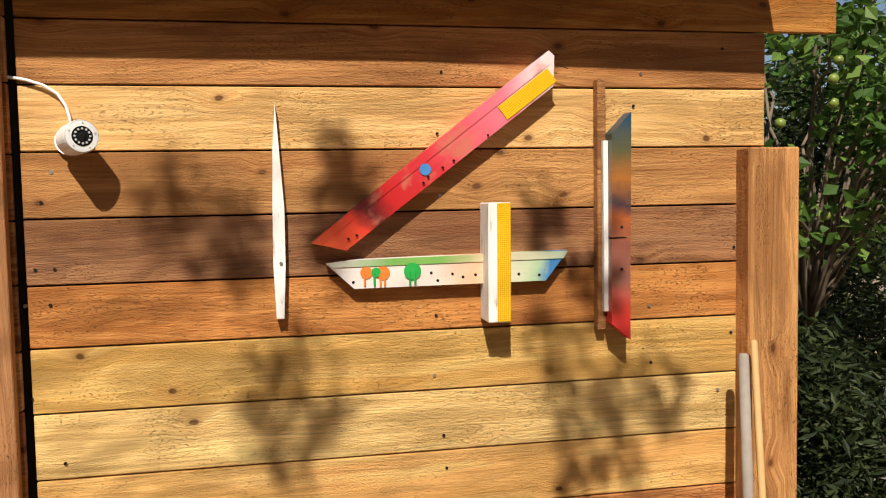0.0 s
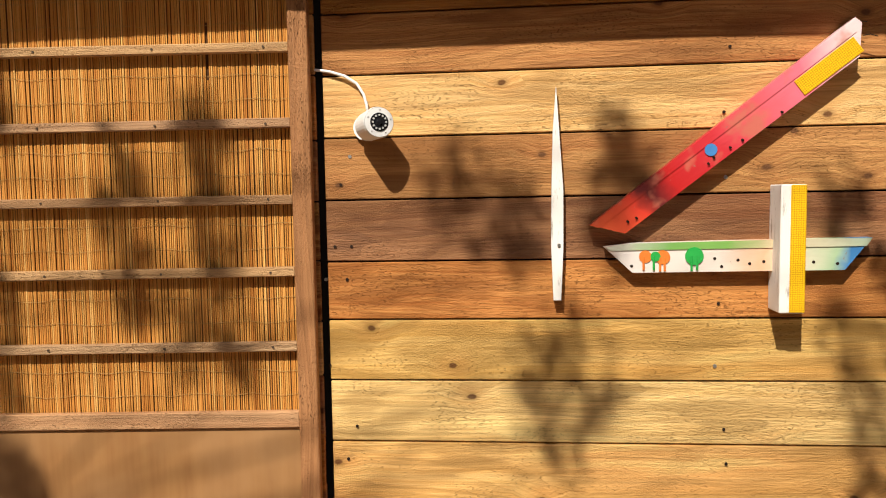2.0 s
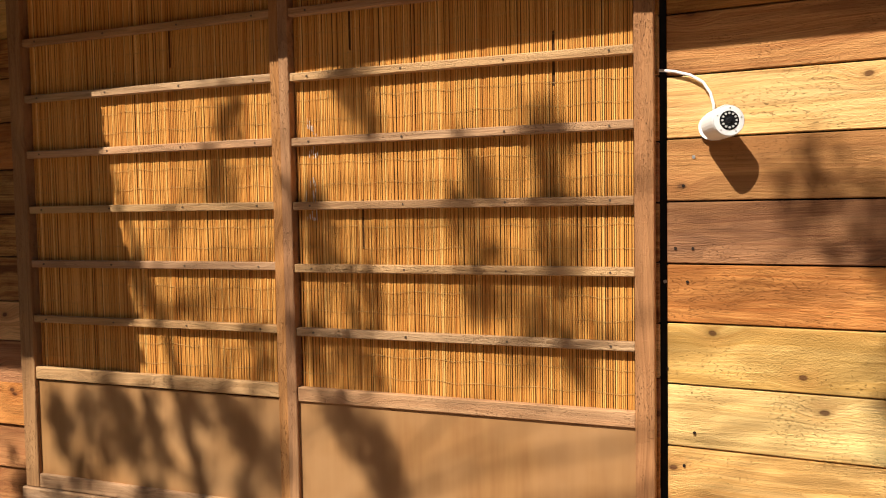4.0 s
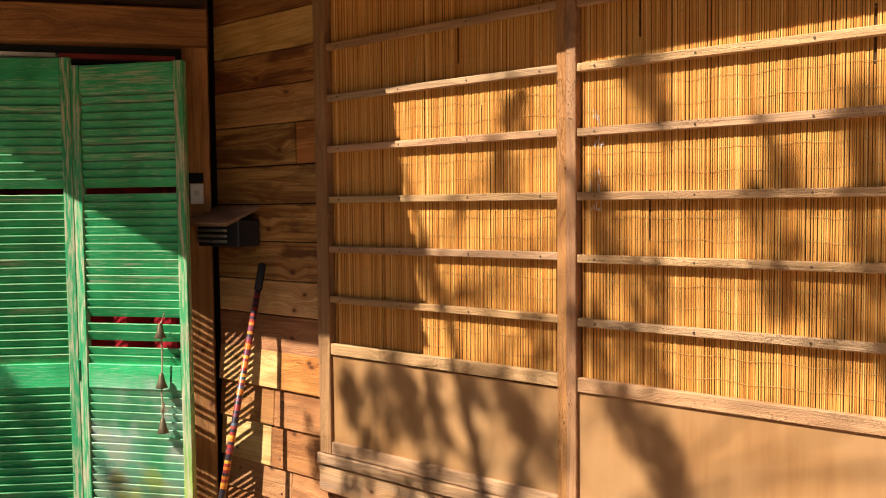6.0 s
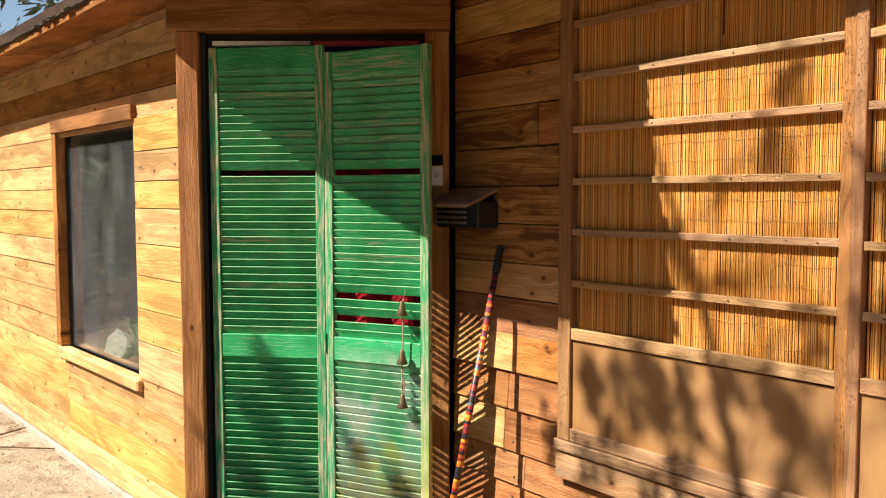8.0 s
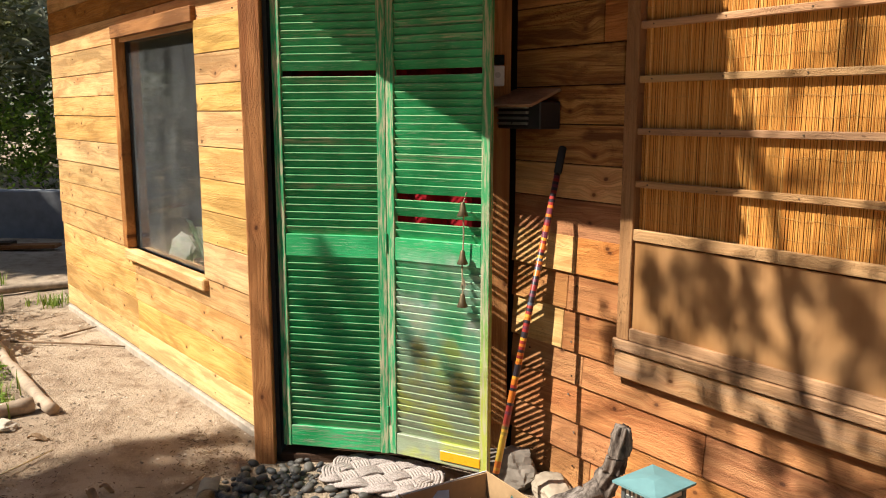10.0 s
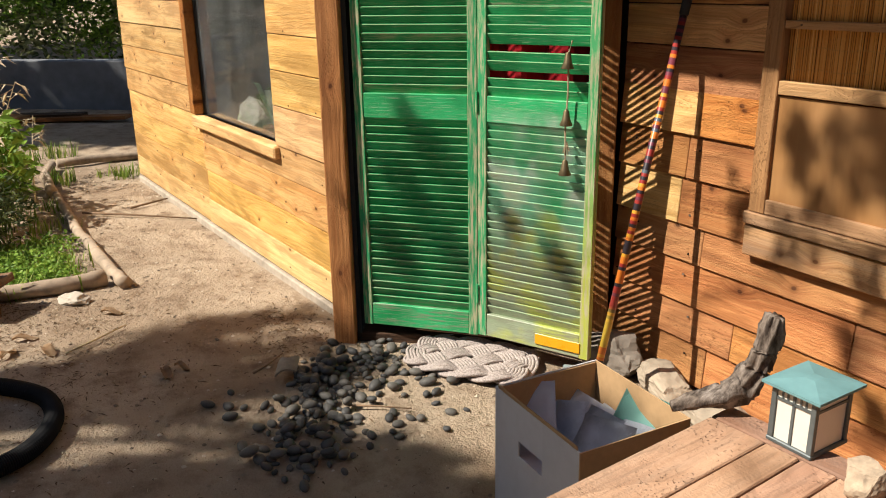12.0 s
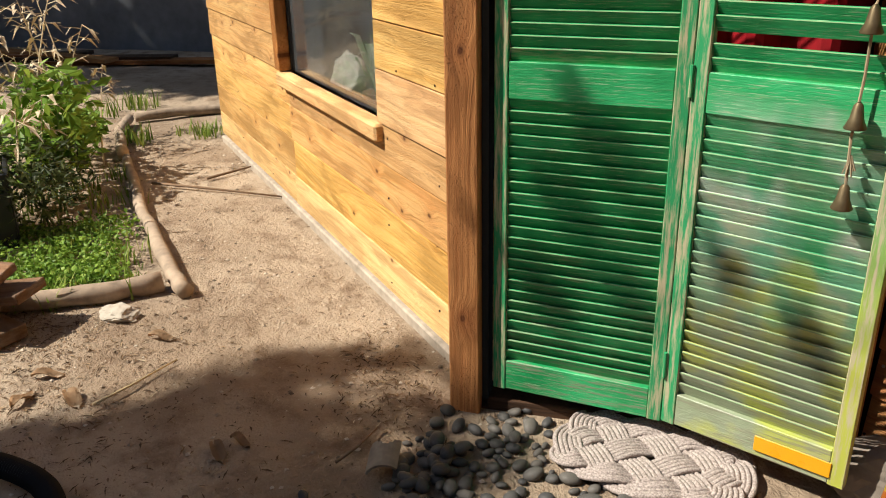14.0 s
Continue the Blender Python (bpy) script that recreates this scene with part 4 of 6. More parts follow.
# flat speckled board
flat = art("painted_board", "horizontal offcut splashed with white, green, orange and blue", pose(0.944, 0, 1.38))
SPLASH = art_material("splashed_white", "X", [(0.0, (0.42, 0.30, 0.24)), (0.08, (0.66, 0.60, 0.56)), (0.45, (0.74, 0.66, 0.58)), (0.6, (0.72, 0.42, 0.26)), (0.7, (0.66, 0.60, 0.45)), (0.86, (0.36, 0.50, 0.30)), (0.92, (0.04, 0.18, 0.42)), (1.0, (0.05, 0.2, 0.45))], 0.572, 0.0, 0.45, 0.8)
part("board", prism(bmesh.new(), [(0.0, 0.058), (0.062, 0.0), (0.516, 0.002), (0.572, 0.072), (0.44, 0.071), (0.06, 0.066)], -0.032, -0.003), SPLASH, flat)
part("upper_edge", prism(bmesh.new(), [(0.014, 0.05), (0.56, 0.054), (0.571, 0.0715), (0.44, 0.0706), (0.06, 0.0655), (0.004, 0.0575)], -0.0345, -0.0322), art_material("green_haze", "X", [(0.0, (0.45, 0.45, 0.36)), (0.2, (0.16, 0.36, 0.08)), (0.45, (0.20, 0.42, 0.09)), (0.62, (0.6, 0.46, 0.30)), (1.0, (0.42, 0.50, 0.36))], 0.5, 0.05, 0.45, 0.5), flat, "green sprayed upper edge")
GREEN_DOT = plain("green_dot_paint", (0.02, 0.34, 0.06), 0.35, spread=0.1)
ORANGE_DOT = plain("orange_dot_paint", (0.72, 0.19, 0.03), 0.4, spread=0.15)
for name, mat, x, z, rad, drips in (("green_splat", GREEN_DOT, 0.196, 0.036, 0.02, ((-0.006, 0.045), (0.006, 0.03))), ("green_splat", GREEN_DOT, 0.112, 0.036, 0.011, ((-0.004, 0.03),)), ("orange_splat", ORANGE_DOT, 0.09, 0.036, 0.014, ((-0.004, 0.03),)), ("orange_splat", ORANGE_DOT, 0.128, 0.034, 0.016, ((-0.006, 0.032), (0.004, 0.036)))):
    y = -0.034 if mat is ORANGE_DOT else -0.0352
    bm = tube(bmesh.new(), [(x, y, z), (x, -0.0321, z)], rad, 18)
    for dx, ln in drips:
        tube(bm, [(x + dx, y + 0.0008, z), (x + dx, y + 0.0008, max(0.003, z - ln))], 0.0028, 6)
    part(name, bm, mat, flat, "dripping round paint splat")
for x, z in ((0.24, 0.03), (0.255, 0.012), (0.29, 0.026), (0.315, 0.018), (0.345, 0.022), (0.06, 0.015), (0.45, 0.02), (0.5, 0.016)):
    part("hole", tube(bmesh.new(), [(x, -0.0328, z), (x, -0.031, z)], 0.0036, 7), HOLE, flat, "dark screw hole")

# upright block with tape
blk = art("taped_block", "upright white block faced with yellow reflective tape", pose(1.306, 0, 1.295, 0, 0.6, 0))
part("block", box(0.0, 0.053, -0.086, -0.004, 0.0, 0.275, 0.002), WHITE_WORN, blk)
part("reflective_tape", box(0.02, 0.052, -0.0885, -0.0863, 0.002, 0.274, 0.0008), TAPE, blk, "yellow reflective tape strip")

# white pointed slat
spear = art("pointed_slat", "narrow white-painted slat tapering to a point", pose(0.841, 0, 1.319))
part("slat", prism(bmesh.new(), [(-0.01, 0.0), (0.007, 0.0), (0.013, 0.12), (0.014, 0.247), (0.006, 0.38), (0.0, 0.479), (-0.008, 0.38), (-0.012, 0.247), (-0.014, 0.12)], -0.03, -0.004), WHITE_WORN, spear)
part("screw", tube(bmesh.new(), [(0.003, -0.033, 0.125), (0.003, -0.029, 0.125)], 0.004, 8), STEEL, spear)

# blue-to-red upright with its two slats
fade = art("painted_upright", "upright offcut sprayed from blue through orange to red", pose(1.613, 0, 1.236))
FADE = art_material("blue_red_fade", "Z", [(0.0, (0.46, 0.012, 0.025)), (0.12, (0.48, 0.03, 0.02)), (0.25, (0.26, 0.10, 0.07)), (0.42, (0.22, 0.07, 0.045)), (0.55, (0.36, 0.09, 0.022)), (0.61, (0.05, 0.03, 0.035)), (0.70, (0.34, 0.12, 0.022)), (0.86, (0.09, 0.085, 0.035)), (1.0, (0.012, 0.055, 0.10))], 0.54, 0.0, 0.4, 0.6)
part("upper_piece", prism(bmesh.new(), [(0.0, 0.246), (0.047, 0.247), (0.05, 0.54), (0.002, 0.49)], -0.068, -0.02), FADE, fade)
part("lower_piece", prism(bmesh.new(), [(-0.001, 0.04), (0.046, 0.0), (0.047, 0.243), (0.0, 0.242)], -0.066, -0.02), FADE, fade)
part("slat", box(-0.022, -0.001, -0.03, -0.002, 0.02, 0.622, 0.002), WOOD_BROWN, fade, "thin bare wood slat", pose(0, 0, 0, 0, 0.3, 0))
part("white_slat", box(-0.011, 0.001, -0.045, -0.031, 0.067, 0.475, 0.001), WHITE_WORN, fade, "thin white-painted slat")
for z in (0.27, 0.17):
    part("screw", tube(bmesh.new(), [(0.024, -0.0695, z), (0.024, -0.0665, z)], 0.0035, 8), HOLE, fade)


# ---- security camera ----
WHITE_PLASTIC = plain("white_plastic", (0.80, 0.80, 0.78), 0.35, spread=0.04, bump=0.03)
BLACK_GLOSS = plain("black_gloss", (0.012, 0.012, 0.013), 0.12, spread=0.1, bump=0.0)
cam_body = thing("security_camera", "small white bullet security camera with a ring of lamps", "camera", pose(0.409, -0.004, 1.719) @ Matrix.Diagonal((0.92, 0.92, 0.92, 1.0)))
part("base", tube(bmesh.new(), [(0, 0, 0), (0, -0.012, 0)], 0.033, 28), WHITE_PLASTIC, cam_body, smooth=False)
way = Vector((0.052, -0.105, 0.004)).normalized()
s0 = Vector((0.0, -0.008, 0))
bm = bmesh.new()
tube(bm, [s0, s0 + way * 0.02, s0 + way * 0.024, s0 + way * 0.105, s0 + way * 0.112], [0.018, 0.02, 0.036, 0.0375, 0.036], 32, False)
part("housing", bm, WHITE_PLASTIC, cam_body)
ring = part("front_ring", tube(bmesh.new(), [s0 + way * 0.104, s0 + way * 0.1135], [0.036, 0.035], 32), WHITE_PLASTIC, cam_body)
face = part("lens_window", tube(bmesh.new(), [s0 + way * 0.1132, s0 + way * 0.1145], 0.0225, 28), BLACK_GLOSS, cam_body, "round black lens window")
sx = way.cross(Vector((0, 0, 1))).normalized()
sz = sx.cross(way).normalized()
LED = plain("lamp_dome", (0.45, 0.45, 0.43), 0.2, spread=0.1)
for k in range(12):
    a = 2 * math.pi * k / 12
    c = s0 + way * 0.114 + (sx * math.cos(a) + sz * math.sin(a)) * 0.0165
    part("lamp", tube(bmesh.new(), [c, c + way * 0.003], 0.0026, 8), LED, face)
part("lens", tube(bmesh.new(), [s0 + way * 0.114, s0 + way * 0.118], [0.008, 0.005], 18), BLACK_GLOSS, face)
for k in range(5):
    a = 2 * math.pi * k / 5 + 0.4
    c = s0 + way * 0.113 + (sx * math.cos(a) + sz * math.sin(a)) * 0.029
    part("screw", tube(bmesh.new(), [c, c + way * 0.0014], 0.0018, 8), STEEL, ring)
cable = tube(bmesh.new(), [(0.245, -0.006, 1.86), (0.281, -0.008, 1.856), (0.325, -0.009, 1.849), (0.36, -0.01, 1.838), (0.388, -0.01, 1.82), (0.404, -0.011, 1.795), (0.411, -0.012, 1.77), (0.413, -0.014, 1.745)], 0.0034, 10)
tagged(part("camera_cable", cable, WHITE_PLASTIC, None, "thin white cable running along the boards to the camera", smooth=True), "", "cable")

# ---- corner post, poles ----
WOOD_POST = wood("wood_post", (0.70, 0.38, 0.12), (0.34, 0.145, 0.038), vary=0.05, up=True)
post = thing("corner_post", "square golden timber post with bold grain", "post", pose(1.972, -0.06, 0))
part("post", box(0, 0.138, 0, 0.13, -0.05, 1.692, 0.004), WOOD_POST, post)
tagged(part("end_batten", box(2.035, 2.06, 0.02, 0.09, 1.69, 1.9), WOOD_BROWN, None, "grey weathered batten on the wall end"), "", "batten")
for label, mat, top, foot, rad in (("grey weathered round pole leaning on the wall", plain("grey_pole", (0.30, 0.255, 0.215), 0.85, spread=0.2), (1.932, -0.105, 1.195), (1.88, -0.26, 0.0), 0.0125), ("smooth tan wooden pole leaning on the post", plain("tan_pole", (0.52, 0.33, 0.14), 0.5, spread=0.15), (1.962, -0.10, 1.225), (1.925, -0.28, 0.0), 0.0085)):
    t, f = Vector(top), Vector(foot)
    tagged(part("pole", tube(bmesh.new(), [f, f.lerp(t, 0.5) + Vector((0.003, 0, 0)), t - (t - f).normalized() * 0.006, t], [rad * 1.1, rad * 1.05, rad, rad * 0.6], 12), mat, None, label, smooth=True), "", "pole", "leaning poles")

# ---- screws and nail holes in the boards ----
r_s = random.Random(12)
screw_mesh = mesh_of("screw", tube(bmesh.new(), [(0, -0.0022, 0), (0, 0.001, 0)], 0.0042, 8), STEEL)
hole_mesh = mesh_of("nail_hole", tube(bmesh.new(), [(0, -0.0026, 0), (0, 0.001, 0)], 0.0036, 7), HOLE)
for wall, cols, rows in ((wall_a, (0.315, 0.36, 1.20, 1.72, 1.95), ROWS_A[2:10]), (wall_b, (-0.66, -0.55, -0.3), [q for q in ROWS_B if q[1] < 1.0])):
    for z0, z1, *_ in rows:
        for cx in cols:
            if r_s.random() < 0.62:
                ob = new("screw" if r_s.random() < 0.4 else "nail_hole", screw_mesh if r_s.random() < 0.35 else hole_mesh)
                ob.parent = wall
                low = 0.012 * (1 - 0.3) if wall is wall_b else 0
                ob.matrix_local = pose(cx + r_s.uniform(-0.03, 0.03), -0.002 - low, z0 + (z1 - z0) * r_s.choice((0.25, 0.7)))
for cx, lo in ((-0.06, 0), (0.05, 0), (0.32, 0), (0.5, 0), (-2.2, 0), (-1.6, 0)):
    for z0, z1 in zip(ROWS_L[1:], ROWS_L):
        if r_s.random() < 0.5 and not (-1.3 < cx < -0.1):
            ob = new("nail_hole", hole_mesh)
            ob.parent = wall_l
            ob.matrix_local = pose(cx + r_s.uniform(-0.02, 0.02), -0.0125 if cx > -0.1 and z0 > 0.7 else -0.005, z0 + (z1 - z0) * r_s.choice((0.3, 0.7)))

# ---- fixtures by the door ----
bell_plate = thing("doorbell", "white plastic doorbell plate with a round button", "doorbell", SITE_D @ pose(0.905, -0.0105, 1.555))
part("plate", box(0, 0.05, -0.012, 0, 0, 0.077, 0.003), WHITE_PLASTIC, bell_plate)
part("button", tube(bmesh.new(), [(0.025, -0.012, 0.042), (0.025, -0.0145, 0.042)], 0.011, 20), plain("grey_button", (0.5, 0.5, 0.48), 0.4), bell_plate, "round grey button")
part("bracket", box(-0.004, 0.05, -0.01, 0, 0.08, 0.118, 0.002), BLACK_GLOSS, bell_plate, "black clip above the plate")
hood = thing("shelf", "small tilted plywood shelf over a black metal box", "shelf", SITE_B @ pose(-0.665, -0.004, 1.545))
part("board", box(0, 0.262, -0.16, 0, -0.012, 0, 0.002), wood("wood_ply", (0.50, 0.33, 0.17), (0.36, 0.22, 0.11), vary=0.05, knots=False), hood, "tilted pale plywood board", pose(0, 0, 0, 22, 0, 0))
cab = part("case", box(0.02, 0.262, -0.10, 0, -0.15, -0.05, 0.004), plain("black_case", (0.018, 0.018, 0.02), 0.4), hood, "black metal case")
for i in range(4):
    part("fin", box(0.03, 0.20, -0.112, -0.101, -0.135 + i * 0.02, -0.125 + i * 0.02, 0.001), plain("grey_metal", (0.34, 0.33, 0.31), 0.35, 0.6), cab, "bent grey metal fin")


# ---- broom with a striped handle ----
def stripes():
    m = Mat("striped_tape", 0.4)
    z = m.n("SeparateXYZ", ins={0: m.coords(shift=False)}).outputs[2]
    cell = m.n("TexWhiteNoise", noise_dimensions="1D", ins={"W": m.math("FLOOR", m.math("MULTIPLY", z, 92.0))})
    r = m.n("ValToRGB", ins={"Fac": cell.outputs["Value"]})
    r.color_ramp.interpolation = "CONSTANT"
    cols = [(0.0, (0.03, 0.022, 0.028)), (0.24, (0.30, 0.028, 0.022)), (0.45, (0.62, 0.17, 0.02)), (0.66, (0.16, 0.03, 0.05)), (0.8, (0.66, 0.30, 0.03)), (0.93, (0.09, 0.11, 0.14))]
    e = r.color_ramp.elements
    while len(e) < len(cols):
        e.new(0.5)
    for k, (p, c) in zip(e, cols):
        k.position, k.color = p, rgba(c)
    m.color(m.mix(m.math("MULTIPLY", m.grey(z, 0.24, 0.17), m.math("GREATER_THAN", z, 0.1)), r.outputs[0], (0.68, 0.46, 0.05)))
    return m.m


b_foot, b_top = Vector((-1.905, -0.55, 0.115)), Vector((-1.94, -0.235, 1.335))
b_dir = b_top - b_foot
b_rot = b_dir.to_track_quat("Z", "Y").to_matrix().to_4x4()
broom = thing("broom", "upright broom with a striped handle leaning on the wall", "broom", Matrix.Translation(b_foot) @ b_rot)
L = b_dir.length
part("handle", tube(bmesh.new(), [(0, 0, 0.0), (0, 0, L - 0.1)], [0.0125, 0.0115], 14), stripes(), broom, "handle wound with red, orange and dark stripes", smooth=True)
part("grip", tube(bmesh.new(), [(0, 0, L - 0.1), (0, 0, L - 0.095), (0, 0, L - 0.006), (0, 0, L)], [0.012, 0.0145, 0.0145, 0.009], 14), plain("black_rubber", (0.02, 0.02, 0.02), 0.6), broom, "black rubber grip", smooth=True)
b_in = (Matrix.Translation(b_foot) @ b_rot).inverted()
h0, h1 = Vector((-1.925, -0.56, 0.115)), Vector((-2.01, -0.604, 0.11))
bm = bmesh.new()
tube(bm, [h0 + Vector((0.03, 0.01, 0)), h0, h0.lerp(h1, 0.5), h1], [0.014, 0.02, 0.017, 0.012], 10)
bmesh.ops.transform(bm, matrix=b_in, verts=bm.verts[:])
part("head", bm, plain("grey_broom_plastic", (0.20, 0.24, 0.24), 0.45), broom, "grey plastic broom head", smooth=True)
bm, rb = bmesh.new(), random.Random(2)
for i in range(220):
    a = h0.lerp(h1, rb.uniform(0.0, 1.0))
    e = a + Vector((-0.045 + rb.uniform(-0.015, 0.015), -0.055 + rb.uniform(-0.02, 0.02), -a.z + 0.008))
    tube(bm, [a, a.lerp(e, 0.5) + Vector((0, 0, 0.006)), e], [0.0016, 0.0014, 0.001], 4, False)
bmesh.ops.transform(bm, matrix=b_in, verts=bm.verts[:])
part("bristles", bm, plain("pink_bristle", (0.62, 0.03, 0.07), 0.5, spread=0.2), broom, "splayed bright pink bristles", kind="stuff")

# ---- string of bells on the door ----
BRASS = plain("dull_brass", (0.15, 0.115, 0.065), 0.5, 0.6, spread=0.35)
JUTE = plain("jute_string", (0.36, 0.28, 0.18), 0.9)
bells = thing("bell_string", "string of small dull brass bells hanging on the door", "bells", pose(-2.458, -0.688, 0, 0, 0, 30.5) @ pose(0.35, -0.012, 0))
bm = bmesh.new()
tube(bm, [(0.004, 0.006, 1.165), (-0.002, -0.006, 1.13), (0.0, -0.008, 1.0), (-0.006, -0.008, 0.88), (0.0, -0.012, 0.78), (-0.002, -0.014, 0.76)], 0.003, 6)
for i in range(7):
    a = i * 0.9
    tube(bm, [(0, -0.008, 0.845), (0.012 * math.cos(a), -0.01 + 0.006 * math.sin(a), 0.815 - 0.002 * i)], 0.0016, 4)
part("string", bm, JUTE, bells, "knotted jute string")
for z in (1.085, 0.905, 0.742):
    bm = bmesh.new()
    tube(bm, [(0, -0.016, z + 0.046), (0, -0.016, z + 0.04), (0, -0.016, z + 0.014), (0, -0.016, z - 0.004), (0, -0.016, z - 0.006)], [0.004, 0.009, 0.0135, 0.0215, 0.0205], 14, False)
    part("bell", bm, BRASS, bells, "small cone-shaped brass bell", smooth=True)

# red cloth behind the door
RED_CLOTH = plain("red_cloth", (0.32, 0.01, 0.016), 0.9, spread=0.5, scale=14)
bm = bmesh.new()
for i in range(40):
    x0, x1 = 0.05 + i * 0.021, 0.05 + (i + 1) * 0.021
    q = [bm.verts.new((x, 0.18 + 0.02 * math.sin(x * 37), z)) for x, z in ((x0, 0.95), (x1, 0.95), (x1, 1.72), (x0, 1.72))]
    bm.faces.new(q)
bmesh.ops.remove_doubles(bm, verts=bm.verts[:], dist=0.0005)
ob = part("curtain", bm, RED_CLOTH, None, "red patterned cloth hanging behind the louvres", SITE_D)
sol = ob.modifiers.new("thick", "SOLIDIFY")
sol.thickness = 0.003
tagged(ob, "", "curtain")


# ---- low deck of brown planks ----
DECK = wood("deck_plank", (0.50, 0.315, 0.21), (0.37, 0.215, 0.135), vary=0.14, knots=False, weather=0.2, up=False, rough=0.6)
SITE_K = pose(-1.165, -0.73, 0, 0, 0, 9.8)
deck = thing("deck", "low weathered plank deck with narrow gaps", "deck", SITE_K)
edge_x = 0.0
for i in range(26):
    wide = 0.137 if i == 0 else 0.0765
    part("plank", box(0, 1.38, -wide / 2, wide / 2, 0, 0.035, 0.003), DECK, deck, "", pose(edge_x + wide / 2, -0.076, 0.375 + rng.uniform(-0.001, 0.001), 0, 0, -90))
    edge_x += wide + 0.0045
part("end_plank", box(0, 2.16, -0.072, 0, 0.375, 0.411, 0.004), DECK, deck)
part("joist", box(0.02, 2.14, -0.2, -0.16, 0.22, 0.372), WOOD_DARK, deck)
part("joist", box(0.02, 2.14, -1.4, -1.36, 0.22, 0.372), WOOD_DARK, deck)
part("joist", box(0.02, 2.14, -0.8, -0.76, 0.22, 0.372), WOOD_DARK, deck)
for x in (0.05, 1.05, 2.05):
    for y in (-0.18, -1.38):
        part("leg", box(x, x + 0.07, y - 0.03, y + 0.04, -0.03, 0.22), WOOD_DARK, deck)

# ---- cardboard box of papers ----
CARD = plain("brown_card", (0.42, 0.27, 0.14), 0.8, spread=0.12, scale=60)
CARD_WHITE = plain("white_card", (0.56, 0.57, 0.60), 0.6, spread=0.06, scale=40)
carton = thing("cardboard_box", "open white cardboard carton, brown inside, holding papers", "box", pose(-1.602, -1.1, 0.004, 0, 0, 1.0))
W, D, HB = 0.36, 0.322, 0.345
part("front_side", box(0.0, 0.11, 0, 0.004, 0, HB), CARD_WHITE, carton)
part("front_side", box(0.215, W, 0, 0.004, 0, HB), CARD_WHITE, carton)
part("front_side", box(0.11, 0.215, 0, 0.004, 0, 0.2), CARD_WHITE, carton)
part("front_side", box(0.11, 0.215, 0, 0.004, 0.242, HB), CARD_WHITE, carton)
part("lining", box(0.005, W - 0.005, 0.0045, 0.008, 0.26, HB - 0.006), CARD, carton)
part("lining", box(0.005, W - 0.005, 0.0045, 0.008, 0.004, 0.19), CARD, carton)
for y0, y1, nm in ((D - 0.004, D, "back_side"),):
    part(nm, box(0, W, y0, y1, 0, HB), CARD, carton)
part("left_side", box(-0.004, -0.0005, 0, D, 0, HB), CARD_WHITE, carton)
part("left_lining", box(0.0, 0.004, 0.009, D - 0.005, 0.005, HB - 0.004), CARD, carton)
part("right_side", box(W + 0.0005, W + 0.004, 0, D, 0, HB), CARD, carton)
part("bottom", box(0, W, 0.005, D - 0.005, 0, 0.004), CARD, carton)
part("front_flap", box(0.01, W - 0.01, 0, 0.003, 0, 0.13), CARD, carton, "folded inner flap", pose(0, 0.03, HB - 0.115, 14, 0, 0))
r_p = random.Random(31)
PAPERS = [plain("white_paper", (0.70, 0.72, 0.78), 0.6, spread=0.05), plain("clear_sleeve", (0.62, 0.67, 0.76), 0.25, spread=0.08), plain("teal_folder", (0.25, 0.52, 0.46), 0.5, spread=0.05), plain("tan_envelope", (0.55, 0.46, 0.34), 0.7, spread=0.08)]
for i, (x, y, rx, rz, mi) in enumerate(((0.05, 0.10, -50, 20, 3), (0.08, 0.14, -42, 12, 0), (0.11, 0.12, -38, 30, 1), (0.14, 0.16, -48, 8, 0), (0.18, 0.15, -40, 24, 1), (0.22, 0.235, -40, 20, 2), (0.23, 0.14, -34, 30, 1), (0.26, 0.17, -46, 18, 1), (0.07, 0.07, -30, 40, 0), (0.30, 0.2, -58, 22, 3))):
    bm = bmesh.new()
    n = 5
    g = [[bm.verts.new((-0.07 + 0.14 * a / n, 0.006 * math.sin(a * 1.3 + i) * b / n, 0.19 * b / n)) for a in range(n + 1)] for b in range(n + 1)]
    for a in range(n):
        for b in range(n):
            bm.faces.new((g[b][a], g[b][a + 1], g[b + 1][a + 1], g[b + 1][a]))
    bmesh.ops.solidify(bm, geom=bm.faces[:], thickness=0.001)
    ob = part("paper_sheet", bm, PAPERS[mi], None, ("loose white sheet leaning in the box", "clear plastic sleeve leaning in the box", "pale teal folder leaning in the box", "tan envelope leaning in the box")[mi], pose(-1.602 + x, -1.1 + y, 0.145 + (0.035 if mi == 2 else r_p.uniform(-0.03, 0.02)), rx, r_p.uniform(-18, 18), rz), smooth=True)
    tagged(ob, "", "paper", "papers in the box")
tagged(part("paper_stack", box(-1.575, -1.27, -1.07, -0.8, 0.012, 0.15, 0.004), PAPERS[0], None, "stack of loose white papers inside the box"), "", "papers")

# ---- small garden lantern ----
PATINA = plain("blue_patina", (0.135, 0.265, 0.275), 0.55, spread=0.3, scale=14)
IRON = plain("grey_iron", (0.12, 0.135, 0.135), 0.5, 0.4, spread=0.3)
FROST = plain("frosted_glass", (0.66, 0.63, 0.55), 0.35, spread=0.06)
lan = thing("garden_lantern", "small square lantern with a blue-green metal roof", "lantern", pose(-0.978, -0.702, 0.411, 0, 0, 6))
h, k = 0.046, 0.056
for sx_, sy_ in ((-1, -1), (1, -1), (1, 1), (-1, 1)):
    part("corner_post", box(sx_ * h - 0.006, sx_ * h + 0.006, sy_ * k - 0.006, sy_ * k + 0.006, 0, 0.132, 0.001), IRON, lan)
